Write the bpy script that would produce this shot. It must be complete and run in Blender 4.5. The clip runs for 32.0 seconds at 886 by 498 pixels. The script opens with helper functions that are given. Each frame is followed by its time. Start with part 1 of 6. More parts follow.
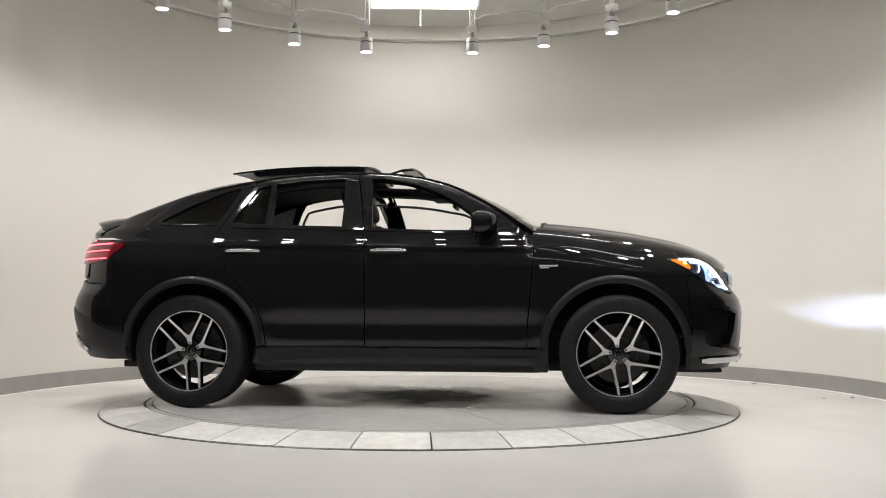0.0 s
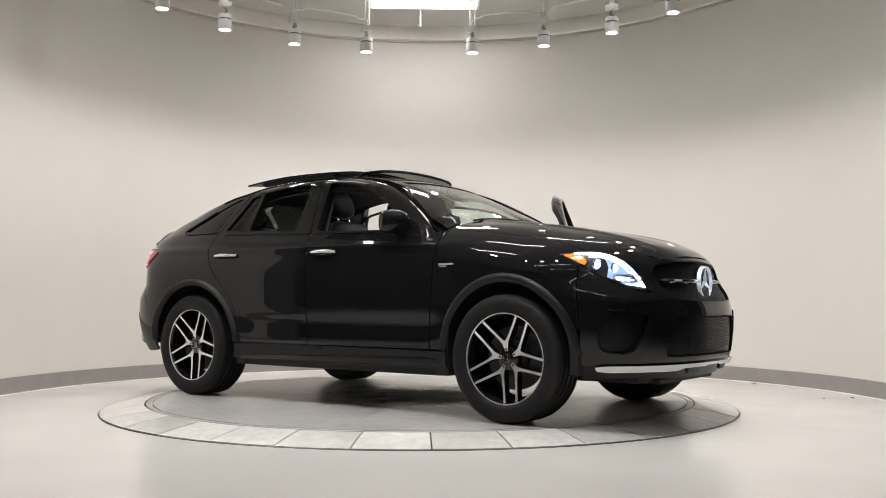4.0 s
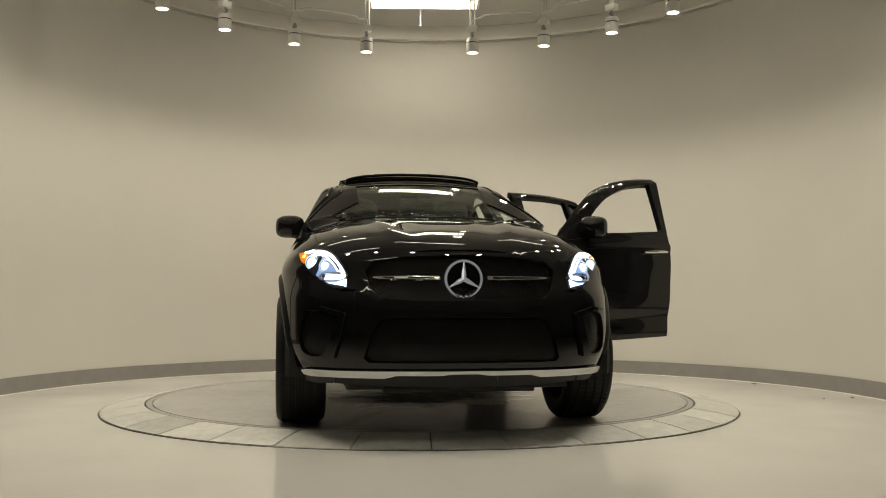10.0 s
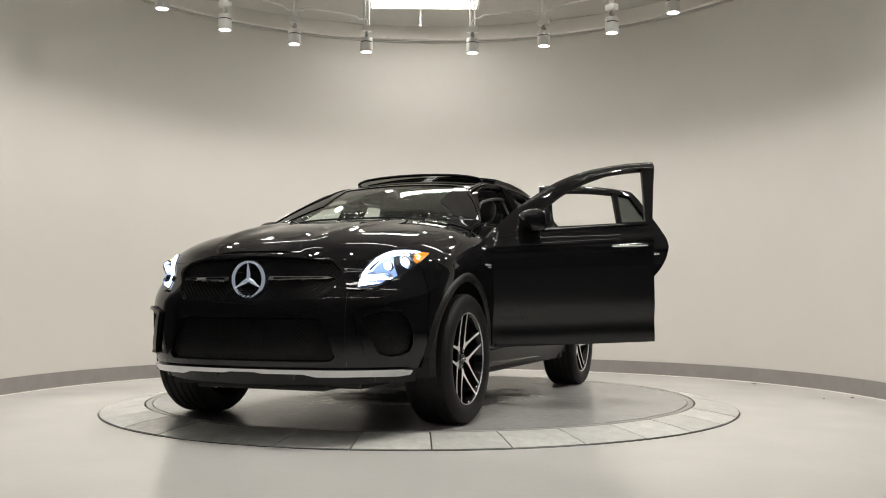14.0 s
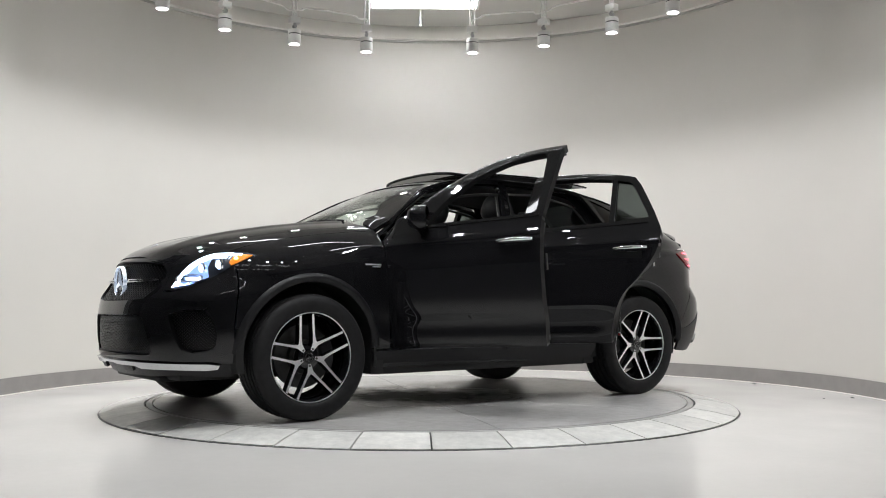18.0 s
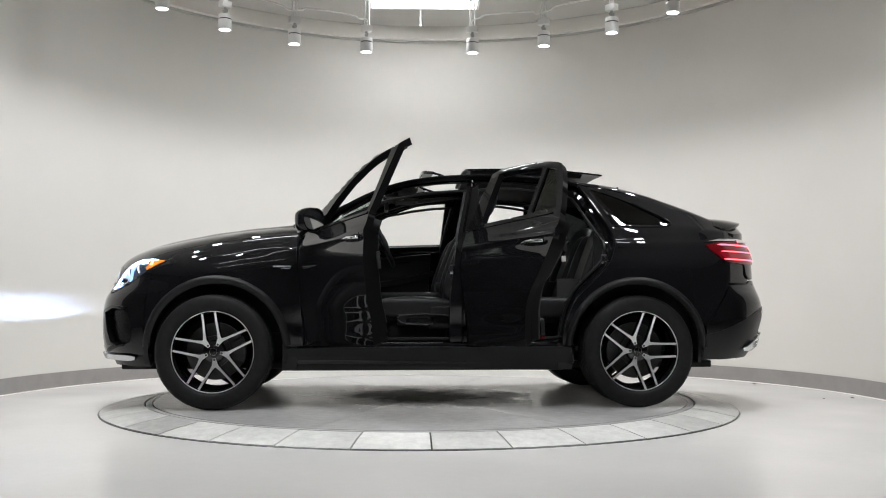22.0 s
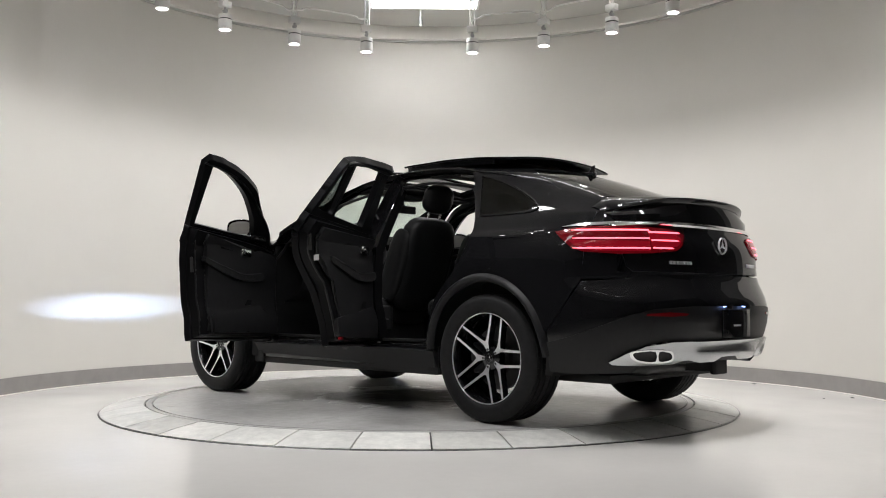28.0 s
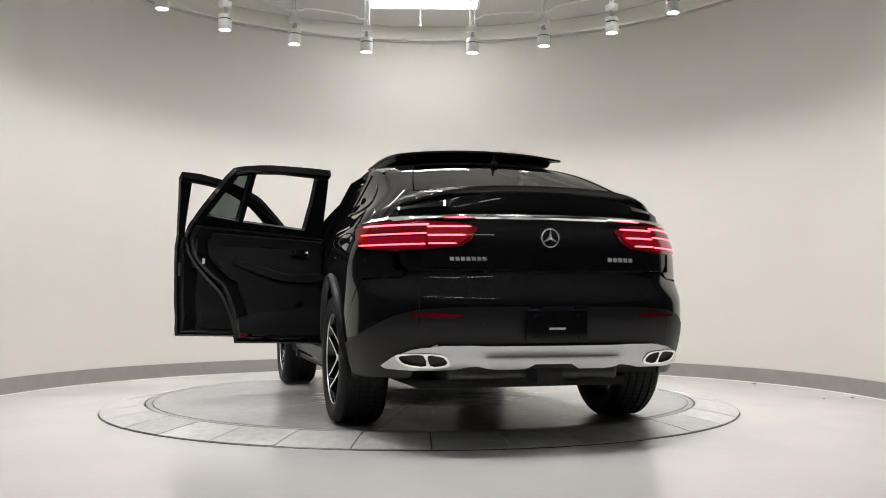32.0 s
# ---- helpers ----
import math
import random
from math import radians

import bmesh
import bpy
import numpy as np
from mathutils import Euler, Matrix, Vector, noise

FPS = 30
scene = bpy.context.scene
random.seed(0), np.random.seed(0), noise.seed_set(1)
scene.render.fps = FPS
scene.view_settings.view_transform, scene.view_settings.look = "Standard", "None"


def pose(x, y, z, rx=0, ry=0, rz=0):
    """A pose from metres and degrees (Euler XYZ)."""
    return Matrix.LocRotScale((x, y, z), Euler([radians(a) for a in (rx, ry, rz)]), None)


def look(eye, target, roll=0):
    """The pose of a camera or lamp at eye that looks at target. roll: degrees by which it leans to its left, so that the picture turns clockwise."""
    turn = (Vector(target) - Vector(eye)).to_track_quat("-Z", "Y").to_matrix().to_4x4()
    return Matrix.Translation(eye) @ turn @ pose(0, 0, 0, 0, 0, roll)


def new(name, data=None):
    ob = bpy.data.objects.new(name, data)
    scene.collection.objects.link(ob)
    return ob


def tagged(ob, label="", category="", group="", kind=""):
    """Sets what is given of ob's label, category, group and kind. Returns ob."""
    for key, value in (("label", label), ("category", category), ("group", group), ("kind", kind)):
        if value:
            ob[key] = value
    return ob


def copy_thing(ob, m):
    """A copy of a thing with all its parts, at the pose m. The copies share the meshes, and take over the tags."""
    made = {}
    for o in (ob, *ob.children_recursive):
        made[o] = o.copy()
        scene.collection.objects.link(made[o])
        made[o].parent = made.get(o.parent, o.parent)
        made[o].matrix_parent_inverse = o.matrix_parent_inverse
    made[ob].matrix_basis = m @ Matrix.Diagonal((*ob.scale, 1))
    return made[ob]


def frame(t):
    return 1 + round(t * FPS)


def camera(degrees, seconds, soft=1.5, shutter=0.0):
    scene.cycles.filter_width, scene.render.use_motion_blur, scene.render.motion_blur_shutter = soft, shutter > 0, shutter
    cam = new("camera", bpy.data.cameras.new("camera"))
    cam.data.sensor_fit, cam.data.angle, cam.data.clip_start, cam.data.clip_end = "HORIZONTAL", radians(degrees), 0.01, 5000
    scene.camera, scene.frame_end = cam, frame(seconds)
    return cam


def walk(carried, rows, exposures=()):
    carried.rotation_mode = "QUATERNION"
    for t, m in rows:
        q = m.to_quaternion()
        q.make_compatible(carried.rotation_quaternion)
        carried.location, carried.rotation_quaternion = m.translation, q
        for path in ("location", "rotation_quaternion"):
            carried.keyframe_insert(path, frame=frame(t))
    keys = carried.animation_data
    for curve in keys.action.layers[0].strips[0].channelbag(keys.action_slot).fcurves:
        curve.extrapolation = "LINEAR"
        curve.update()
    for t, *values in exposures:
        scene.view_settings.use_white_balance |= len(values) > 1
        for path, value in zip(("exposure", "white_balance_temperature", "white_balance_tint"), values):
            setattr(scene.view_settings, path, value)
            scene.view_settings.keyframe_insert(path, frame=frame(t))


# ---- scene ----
# ---------------------------------------------------------------- camera
cam = camera(50.34, 32.0, soft=1.0)
EYE = (0.0, -7.378, 0.791)
AIM = (0.02245 * 10, -7.378 + 10, 0.791 + 10 * math.tan(0.05483))
walk(cam, [(0.0, look(EYE, AIM, 0.067)), (32.0, look(EYE, AIM, 0.067))],
     [(0.0, 0.05, 6450, 12), (6.2, 0.05, 6500, 13), (8.0, -0.12, 6550, 12), (9.0, -0.28, 7050, 8), (9.8, -0.58, 7900, 5), (12.0, -0.70, 8100, 4),
      (13.0, -0.38, 7150, 6), (14.0, -0.14, 6650, 9), (15.5, 0.02, 6250, 10), (17.0, 0.05, 6120, 10.5), (23.0, 0.05, 6060, 10.5), (25.0, -0.10, 6200, 11.5), (28.0, 0.0, 6250, 11.5), (32.0, 0.05, 6350, 12)])

# ---------------------------------------------------------------- world and light
CX, WALL_R, CEIL = 0.09, 3.62, 4.0
world = bpy.data.worlds.new("world")
world.use_nodes = True
world.node_tree.nodes["Background"].inputs[0].default_value = (0.9, 0.95, 1.0, 1)
world.node_tree.nodes["Background"].inputs[1].default_value = 0.02
scene.world = world
scene.view_settings.exposure = 0.0

SPOT_R, SPOT_Z, SPOT_X = 2.53, 3.41, -0.03
SPOT_ANGLES = [12.8, 30.4, 48.2, 66.0, 83.8, 101.6, 119.4, 137.2, 155, 172.8]


def spot_lamp(x, y, z, watts):
    d = bpy.data.lights.new("spot_lamp", "SPOT")
    d.energy, d.spot_size, d.spot_blend, d.shadow_soft_size = watts, radians(128), 1.0, 0.05
    d.color = (1.0, 0.97, 0.935)
    ob = new("spot_lamp", d)
    ob.matrix_world = look((x, y, z), (x * 1.02, y * 1.02, 0))
    return ob


for a in SPOT_ANGLES:
    for s in (-1, 1):
        spot_lamp(SPOT_X + SPOT_R * math.sin(radians(a * s)), SPOT_R * math.cos(radians(a)), SPOT_Z - 0.03, 58 + 2.0 * s)


DEBRIS = [(3.17, 1.60, 0.016, 20), (3.266, 0.26, 0.010, 70), (3.52, 0.30, 0.013, 130)]
# First panel is in view; the unseen narrow ones are added for paint reflections.
PANELS = [(0.02, 2.60, 1.13, 0.31), (0.02, -0.4, 1.13, 0.08)] + [(x, y, 1.13, 0.08) for x in (-1.6, 1.65) for y in (1.1, -1.5)] + [(x, y, 1.15, 0.07) for x in (-1.5, 0.05, 1.6) for y in (-3.7, -6.2)]

# ---------------------------------------------------------------- materials
def mat(name, color, rough=0.5, metal=0.0, coat=0.0, emit=None, emit_strength=0.0, spec=0.5, noise_scale=None, noise_mix=0.15,
        bump=0.0, bump_scale=200.0, trans=0.0, ior=1.45, rough_var=0.0):
    m = bpy.data.materials.new(name)
    m.use_nodes = True
    nt = m.node_tree
    b = nt.nodes["Principled BSDF"]
    b.inputs["Base Color"].default_value = (*color, 1)
    b.inputs["Roughness"].default_value = rough
    b.inputs["Metallic"].default_value = metal
    b.inputs["Coat Weight"].default_value = coat
    b.inputs["Coat Roughness"].default_value = 0.008
    b.inputs["Coat IOR"].default_value = 1.43
    b.inputs["Specular IOR Level"].default_value = spec
    b.inputs["Transmission Weight"].default_value = trans
    b.inputs["IOR"].default_value = ior
    if emit:
        b.inputs["Emission Color"].default_value = (*emit, 1)
        b.inputs["Emission Strength"].default_value = emit_strength
    if noise_scale or bump:
        tc = nt.nodes.new("ShaderNodeTexCoord")
    if noise_scale:
        n = nt.nodes.new("ShaderNodeTexNoise")
        n.inputs["Scale"].default_value, n.inputs["Detail"].default_value = noise_scale, 6
        nt.links.new(tc.outputs["Object"], n.inputs["Vector"])
        r = nt.nodes.new("ShaderNodeMapRange")
        r.inputs[1].default_value, r.inputs[2].default_value = 0.25, 0.75
        r.inputs[3].default_value, r.inputs[4].default_value = 1 - noise_mix, 1 + noise_mix
        nt.links.new(n.outputs[0], r.inputs[0])
        x = nt.nodes.new("ShaderNodeVectorMath")
        x.operation = "SCALE"
        x.inputs[0].default_value = color
        nt.links.new(r.outputs[0], x.inputs["Scale"])
        nt.links.new(x.outputs[0], b.inputs["Base Color"])
        if rough_var:
            q = nt.nodes.new("ShaderNodeMapRange")
            q.inputs[3].default_value, q.inputs[4].default_value = rough - rough_var, rough + rough_var
            nt.links.new(n.outputs[0], q.inputs[0])
            nt.links.new(q.outputs[0], b.inputs["Roughness"])
    if bump:
        n = nt.nodes.new("ShaderNodeTexNoise")
        n.inputs["Scale"].default_value, n.inputs["Detail"].default_value = bump_scale, 3
        nt.links.new(tc.outputs["Object"], n.inputs["Vector"])
        p = nt.nodes.new("ShaderNodeBump")
        p.inputs["Strength"].default_value, p.inputs["Distance"].default_value = bump, 0.002
        nt.links.new(n.outputs[0], p.inputs["Height"])
        nt.links.new(p.outputs[0], b.inputs["Normal"])
    return m


M_WALL = mat("wall_paint", (0.72, 0.70, 0.655), 0.75, noise_scale=1.3, noise_mix=0.02, bump=0.12, bump_scale=60)
# Dark colour stands in for the unlit room reflected in the car.
M_WALL2 = mat("dark_unseen_wall", (0.12, 0.12, 0.118), 0.8, noise_scale=2, noise_mix=0.05, bump=0.1, bump_scale=60)
M_CEIL = mat("ceiling_paint", (0.54, 0.53, 0.50), 0.85, noise_scale=2, noise_mix=0.03)
M_CROWN = mat("crown_paint", (0.86, 0.84, 0.79), 0.6, noise_scale=3, noise_mix=0.03)
M_BASE = mat("baseboard_vinyl", (0.30, 0.285, 0.275), 0.5, noise_scale=8, noise_mix=0.08)
M_WHITE = mat("white_enamel", (0.80, 0.79, 0.76), 0.4, noise_scale=30, noise_mix=0.03)
M_GREYM = mat("grey_metal", (0.45, 0.45, 0.44), 0.4, 0.8, noise_scale=40, noise_mix=0.06)
M_GLOW = mat("lamp_glow", (1, 1, 1), 0.5, emit=(1.0, 0.97, 0.92), emit_strength=40)
M_PANELGLOW = mat("panel_glow", (1, 1, 1), 0.5, emit=(1.0, 0.98, 0.95), emit_strength=22)
M_TUBE = mat("tube_glow", (1, 1, 1), 0.5, emit=(1.0, 0.98, 0.95), emit_strength=22)
M_PAINT = mat("black_car_paint", (0.0085, 0.0085, 0.0095), 0.5, coat=1.0, spec=0.0)
M_STAR = mat("lit_chrome", (0.85, 0.87, 0.90), 0.12, 1.0, emit=(0.75, 0.85, 1.0), emit_strength=0.32)
M_GLOSSBLK = mat("gloss_black_plastic", (0.009, 0.009, 0.0095), 0.03, spec=0.5)
M_PLASTIC = mat("grained_black_plastic", (0.013, 0.013, 0.014), 0.42, spec=0.30, noise_scale=60, noise_mix=0.15, bump=0.25, bump_scale=500)
M_CLAD = mat("satin_black_cladding", (0.013, 0.013, 0.014), 0.42, spec=0.32, noise_scale=50, noise_mix=0.10, bump=0.12, bump_scale=600)
M_RUBBER = mat("tyre_rubber", (0.016, 0.016, 0.0165), 0.58, spec=0.25, noise_scale=30, noise_mix=0.2, bump=0.2, bump_scale=300)
M_SEAL = mat("rubber_seal", (0.010, 0.010, 0.010), 0.36, noise_scale=40, noise_mix=0.1)
M_LEATHER = mat("black_leather", (0.014, 0.014, 0.0148), 0.42, spec=0.35, noise_scale=25, noise_mix=0.2, bump=0.35, bump_scale=350)
M_TRIM = mat("dark_interior_trim", (0.012, 0.012, 0.0128), 0.5, spec=0.3, noise_scale=30, noise_mix=0.2, bump=0.2, bump_scale=400)
M_HEADLINER = mat("headliner_cloth", (0.03, 0.03, 0.03), 0.9, noise_scale=60, noise_mix=0.15)
M_CHROME = mat("chrome", (0.86, 0.87, 0.88), 0.12, 1.0)
M_SATIN = mat("satin_silver", (0.50, 0.51, 0.52), 0.22, 1.0, noise_scale=12, noise_mix=0.05)
M_MACHINED = mat("machined_aluminium", (0.90, 0.90, 0.91), 0.30, 0.72, noise_scale=80, noise_mix=0.06)
M_RIMBLK = mat("black_rim_paint", (0.008, 0.008, 0.009), 0.12, coat=0.8)
M_STEEL = mat("brake_steel", (0.07, 0.069, 0.068), 0.42, 0.8, noise_scale=25, noise_mix=0.15)
M_CALIPER = mat("caliper_grey", (0.06, 0.06, 0.063), 0.4, 0.3, noise_scale=25, noise_mix=0.1)
M_UNDER = mat("underbody_black", (0.016, 0.016, 0.016), 0.7, noise_scale=10, noise_mix=0.3)
M_LED = mat("white_led", (0.9, 0.95, 1), 0.3, emit=(0.58, 0.74, 1.0), emit_strength=8.0)
M_BEAM = mat("projector_source", (0.9, 0.95, 1), 0.3, emit=(0.50, 0.67, 1.0), emit_strength=24000)
# Reflector glows by emission, in place of the light it would throw back.
M_LAMPIN = mat("glowing_lamp_reflector", (0.30, 0.35, 0.45), 0.18, 0.9, emit=(0.32, 0.50, 1.0), emit_strength=1.2, noise_scale=40, noise_mix=0.5, bump=0.8, bump_scale=60)
M_LAMPLENS = mat("projector_lens", (0.5, 0.6, 0.8), 0.08, 0.2, coat=0.8, emit=(0.46, 0.64, 1.0), emit_strength=5)
M_LAMPDK = mat("lamp_housing_dark", (0.03, 0.035, 0.045), 0.25, 0.3)
M_AMBER = mat("amber_lens", (0.75, 0.22, 0.02), 0.15, emit=(1.0, 0.33, 0.03), emit_strength=0.35, coat=0.5)
M_AMBERHOT = mat("amber_bulb", (1, 0.5, 0.1), 0.3, emit=(1.0, 0.45, 0.08), emit_strength=9)
M_RED = mat("red_lens", (0.05, 0.001, 0.002), 0.12, coat=0.4, emit=(1.0, 0.012, 0.035), emit_strength=0.07)
M_REDLIT = mat("lit_red_lens", (0.08, 0.002, 0.004), 0.12, coat=0.4, emit=(1.0, 0.015, 0.045), emit_strength=0.16)
M_REDDK = mat("dark_red_lens", (0.16, 0.006, 0.01), 0.12, coat=0.8)
M_REDLED = mat("red_led", (1, 0.1, 0.12), 0.3, emit=(1.0, 0.10, 0.14), emit_strength=3.4)
M_PLATEL = mat("plate_lamp", (0.7, 0.8, 1), 0.3, emit=(0.30, 0.45, 1.0), emit_strength=9)
M_STICKER = mat("paper_sticker", (0.75, 0.75, 0.73), 0.7, noise_scale=60, noise_mix=0.08)
M_MIRROR = mat("mirror_glass", (0.85, 0.86, 0.87), 0.02, 1.0)
M_INNER = mat("satin_black_inner_paint", (0.007, 0.007, 0.0075), 0.30, spec=0.07)
M_GRILLE = mat("satin_black_mesh", (0.012, 0.012, 0.013), 0.28, spec=0.42)
M_GRATE = mat("matt_black_mesh", (0.008, 0.008, 0.008), 0.45)
M_BARS = mat("silver_badge", (0.82, 0.83, 0.84), 0.32, 0.55)


def tint_mat(name, color, clear):
    """Thin glass: partly clear, partly a polished dark face."""
    m = bpy.data.materials.new(name)
    m.use_nodes = True
    nt = m.node_tree
    nt.nodes.remove(nt.nodes["Principled BSDF"])
    out = nt.nodes["Material Output"]
    tr = nt.nodes.new("ShaderNodeBsdfTransparent")
    tr.inputs[0].default_value = (*clear, 1)
    gl = nt.nodes.new("ShaderNodeBsdfGlossy")
    gl.inputs["Roughness"].default_value = 0.01
    gl.inputs["Color"].default_value = (*color, 1)
    lw = nt.nodes.new("ShaderNodeLayerWeight")
    lw.inputs[0].default_value = 0.5
    pw = nt.nodes.new("ShaderNodeMath")
    pw.operation = "POWER"
    pw.inputs[1].default_value = 5.0
    nt.links.new(lw.outputs["Facing"], pw.inputs[0])
    fr = nt.nodes.new("ShaderNodeMath")
    fr.operation = "MULTIPLY_ADD"
    fr.inputs[1].default_value, fr.inputs[2].default_value = 0.95, 0.04
    nt.links.new(pw.outputs[0], fr.inputs[0])
    mx = nt.nodes.new("ShaderNodeMixShader")
    nt.links.new(fr.outputs[0], mx.inputs[0])
    nt.links.new(tr.outputs[0], mx.inputs[1])
    nt.links.new(gl.outputs[0], mx.inputs[2])
    nt.links.new(mx.outputs[0], out.inputs[0])
    return m


M_GLASS = tint_mat("windscreen_glass", (1, 1, 1), (0.88, 0.94, 0.905))
M_PRIVACY = tint_mat("privacy_glass", (1, 1, 1), (0.14, 0.15, 0.15))
M_TINT = tint_mat("tinted_glass", (1, 1, 1), (0.36, 0.39, 0.38))


def floor_material(name, base, rough, stain, radial=False, vary=0.0):
    m = bpy.data.materials.new(name)
    m.use_nodes = True
    nt = m.node_tree
    b = nt.nodes["Principled BSDF"]
    tc = nt.nodes.new("ShaderNodeTexCoord")

    place = tc.outputs["Object"]
    if vary:
        inf = nt.nodes.new("ShaderNodeObjectInfo")
        sh = nt.nodes.new("ShaderNodeVectorMath")
        sh.operation = "MULTIPLY_ADD"
        sh.inputs[1].default_value = (40, 70, 0)
        nt.links.new(inf.outputs["Random"], sh.inputs[0])
        nt.links.new(tc.outputs["Object"], sh.inputs[2])
        place = sh.outputs[0]

    def tex(scale, detail=6, rough_=0.6):
        n = nt.nodes.new("ShaderNodeTexNoise")
        n.inputs["Scale"].default_value, n.inputs["Detail"].default_value, n.inputs["Roughness"].default_value = scale, detail, rough_
        nt.links.new(place, n.inputs["Vector"])
        return n

    def rng(src, a, b_, c, d):
        r = nt.nodes.new("ShaderNodeMapRange")
        r.inputs[1].default_value, r.inputs[2].default_value, r.inputs[3].default_value, r.inputs[4].default_value = a, b_, c, d
        nt.links.new(src, r.inputs[0])
        return r.outputs[0]

    def mul(a, b_):
        r = nt.nodes.new("ShaderNodeMath")
        r.operation = "MULTIPLY"
        nt.links.new(a, r.inputs[0])
        nt.links.new(b_, r.inputs[1])
        return r.outputs[0]

    big, fine = tex(0.9, 2, 0.5), tex(14, 8, 0.7)
    v = mul(rng(big.outputs[0], 0.1, 0.9, 1 - stain, 1 + stain), rng(fine.outputs[0], 0.3, 0.75, 1 - stain * 0.6, 1 + stain * 0.6))
    if vary:
        v = mul(v, rng(inf.outputs["Random"], 0.0, 1.0, 1 - vary, 1 + vary))
    if radial:
        ln = nt.nodes.new("ShaderNodeVectorMath")
        ln.operation = "LENGTH"
        nt.links.new(tc.outputs["Object"], ln.inputs[0])
        wob = tex(3.4, 9, 0.74)
        ad = nt.nodes.new("ShaderNodeMath")
        ad.operation = "MULTIPLY_ADD"
        nt.links.new(wob.outputs[0], ad.inputs[0])
        ad.inputs[1].default_value = -1.7
        nt.links.new(ln.outputs["Value"], ad.inputs[2])
        oil = rng(ad.outputs[0], -0.56, -0.06, 0.12, 1.0)
        v = mul(v, oil)
        nt.links.new(rng(oil, 0.12, 1.0, 0.15, 0.40), b.inputs["Specular IOR Level"])
    sc = nt.nodes.new("ShaderNodeVectorMath")
    sc.operation = "SCALE"
    sc.inputs[0].default_value = base
    nt.links.new(v, sc.inputs["Scale"])
    nt.links.new(sc.outputs[0], b.inputs["Base Color"])
    if radial:
        nt.links.new(rng(oil, 0.12, 1.0, 0.62, rough), b.inputs["Roughness"])
    else:
        nt.links.new(rng(big.outputs[0], 0.1, 0.9, rough - 0.06, rough + 0.06), b.inputs["Roughness"])
    bp = nt.nodes.new("ShaderNodeBump")
    bp.inputs["Strength"].default_value, bp.inputs["Distance"].default_value = 0.04, 0.002
    nt.links.new(fine.outputs[0], bp.inputs["Height"])
    nt.links.new(bp.outputs[0], b.inputs["Normal"])
    return m


M_FLOOR = floor_material("sealed_floor", (0.77, 0.755, 0.72), 0.18, 0.03)
M_DISC = floor_material("turntable_concrete", (0.50, 0.493, 0.48), 0.25, 0.20, radial=True)
M_GREYC = mat("grey_rim", (0.40, 0.393, 0.378), 0.35, noise_scale=6, noise_mix=0.12)
M_TILE = floor_material("ramp_stone", (0.72, 0.716, 0.68), 0.30, 0.30, vary=0.10)


# ---------------------------------------------------------------- mesh helpers
def part(name, bm, material, parent=None, label=""):
    """Links a bmesh, or a ready mesh, as one object under its thing."""
    if isinstance(bm, bmesh.types.BMesh):
        me = bpy.data.meshes.new(name)
        bm.to_mesh(me)
        bm.free()
    else:
        me = bm
    if material and not me.materials:
        me.materials.append(material)
        if (material is M_PAINT or material is M_GLOSSBLK) and "shell_faces" in me:
            me.materials.append(M_INNER)
            k = me["shell_faces"]
            me.polygons.foreach_set("material_index", [0] * k + [1] * (len(me.polygons) - k))
    if "shell_faces" in me:
        del me["shell_faces"]
    ob = new(name, me)
    if parent:
        ob.parent = parent
    if label:
        tagged(ob, label)
    return ob


def empty(name, m=None):
    ob = new(name)
    ob.empty_display_size = 0.1
    if m is not None:
        ob.matrix_basis = m
    return ob


def smooth(bm, angle=40):
    for f in bm.faces:
        f.smooth = True
    for e in bm.edges:
        if len(e.link_faces) == 2 and e.calc_face_angle(0) > radians(angle):
            e.smooth = False
    return bm


def box(x0, x1, y0, y1, z0, z1, bevel=0.0, seg=2):
    bm = bmesh.new()
    bmesh.ops.create_cube(bm, size=1)
    for v in bm.verts:
        v.co = Vector(((x0 + x1) / 2 + v.co.x * (x1 - x0), (y0 + y1) / 2 + v.co.y * (y1 - y0), (z0 + z1) / 2 + v.co.z * (z1 - z0)))
    if bevel:
        bmesh.ops.bevel(bm, geom=list(bm.edges), offset=bevel, segments=seg, affect="EDGES", profile=0.6)
        smooth(bm)
    return bm


def lathe(profile, seg=48, axis="Z", closed=False, a0=0.0, a1=360.0):
    """Turns (radius, height) pairs round an axis."""
    bm = bmesh.new()
    full = abs(a1 - a0) > 359.9
    n = seg if full else seg + 1
    rings = []
    for i in range(n):
        a = radians(a0 + (a1 - a0) * i / seg)
        c, s = math.cos(a), math.sin(a)
        ring = []
        for r, h in profile:
            p = (r * c, r * s, h) if axis == "Z" else (r * c, h, r * s)
            ring.append(bm.verts.new(p))
        rings.append(ring)
    m = len(profile)
    for i in range(seg):
        A, B = rings[i], rings[(i + 1) % n]
        for j in range(m if closed else m - 1):
            k = (j + 1) % m
            vs = []
            for v in (A[j], B[j], B[k], A[k]):
                if all((v.co - w.co).length > 1e-7 for w in vs):
                    vs.append(v)
            if len(vs) > 2:
                try:
                    bm.faces.new(vs)
                except ValueError:
                    pass
    bmesh.ops.remove_doubles(bm, verts=bm.verts, dist=1e-6)
    bmesh.ops.recalc_face_normals(bm, faces=bm.faces)
    return smooth(bm)


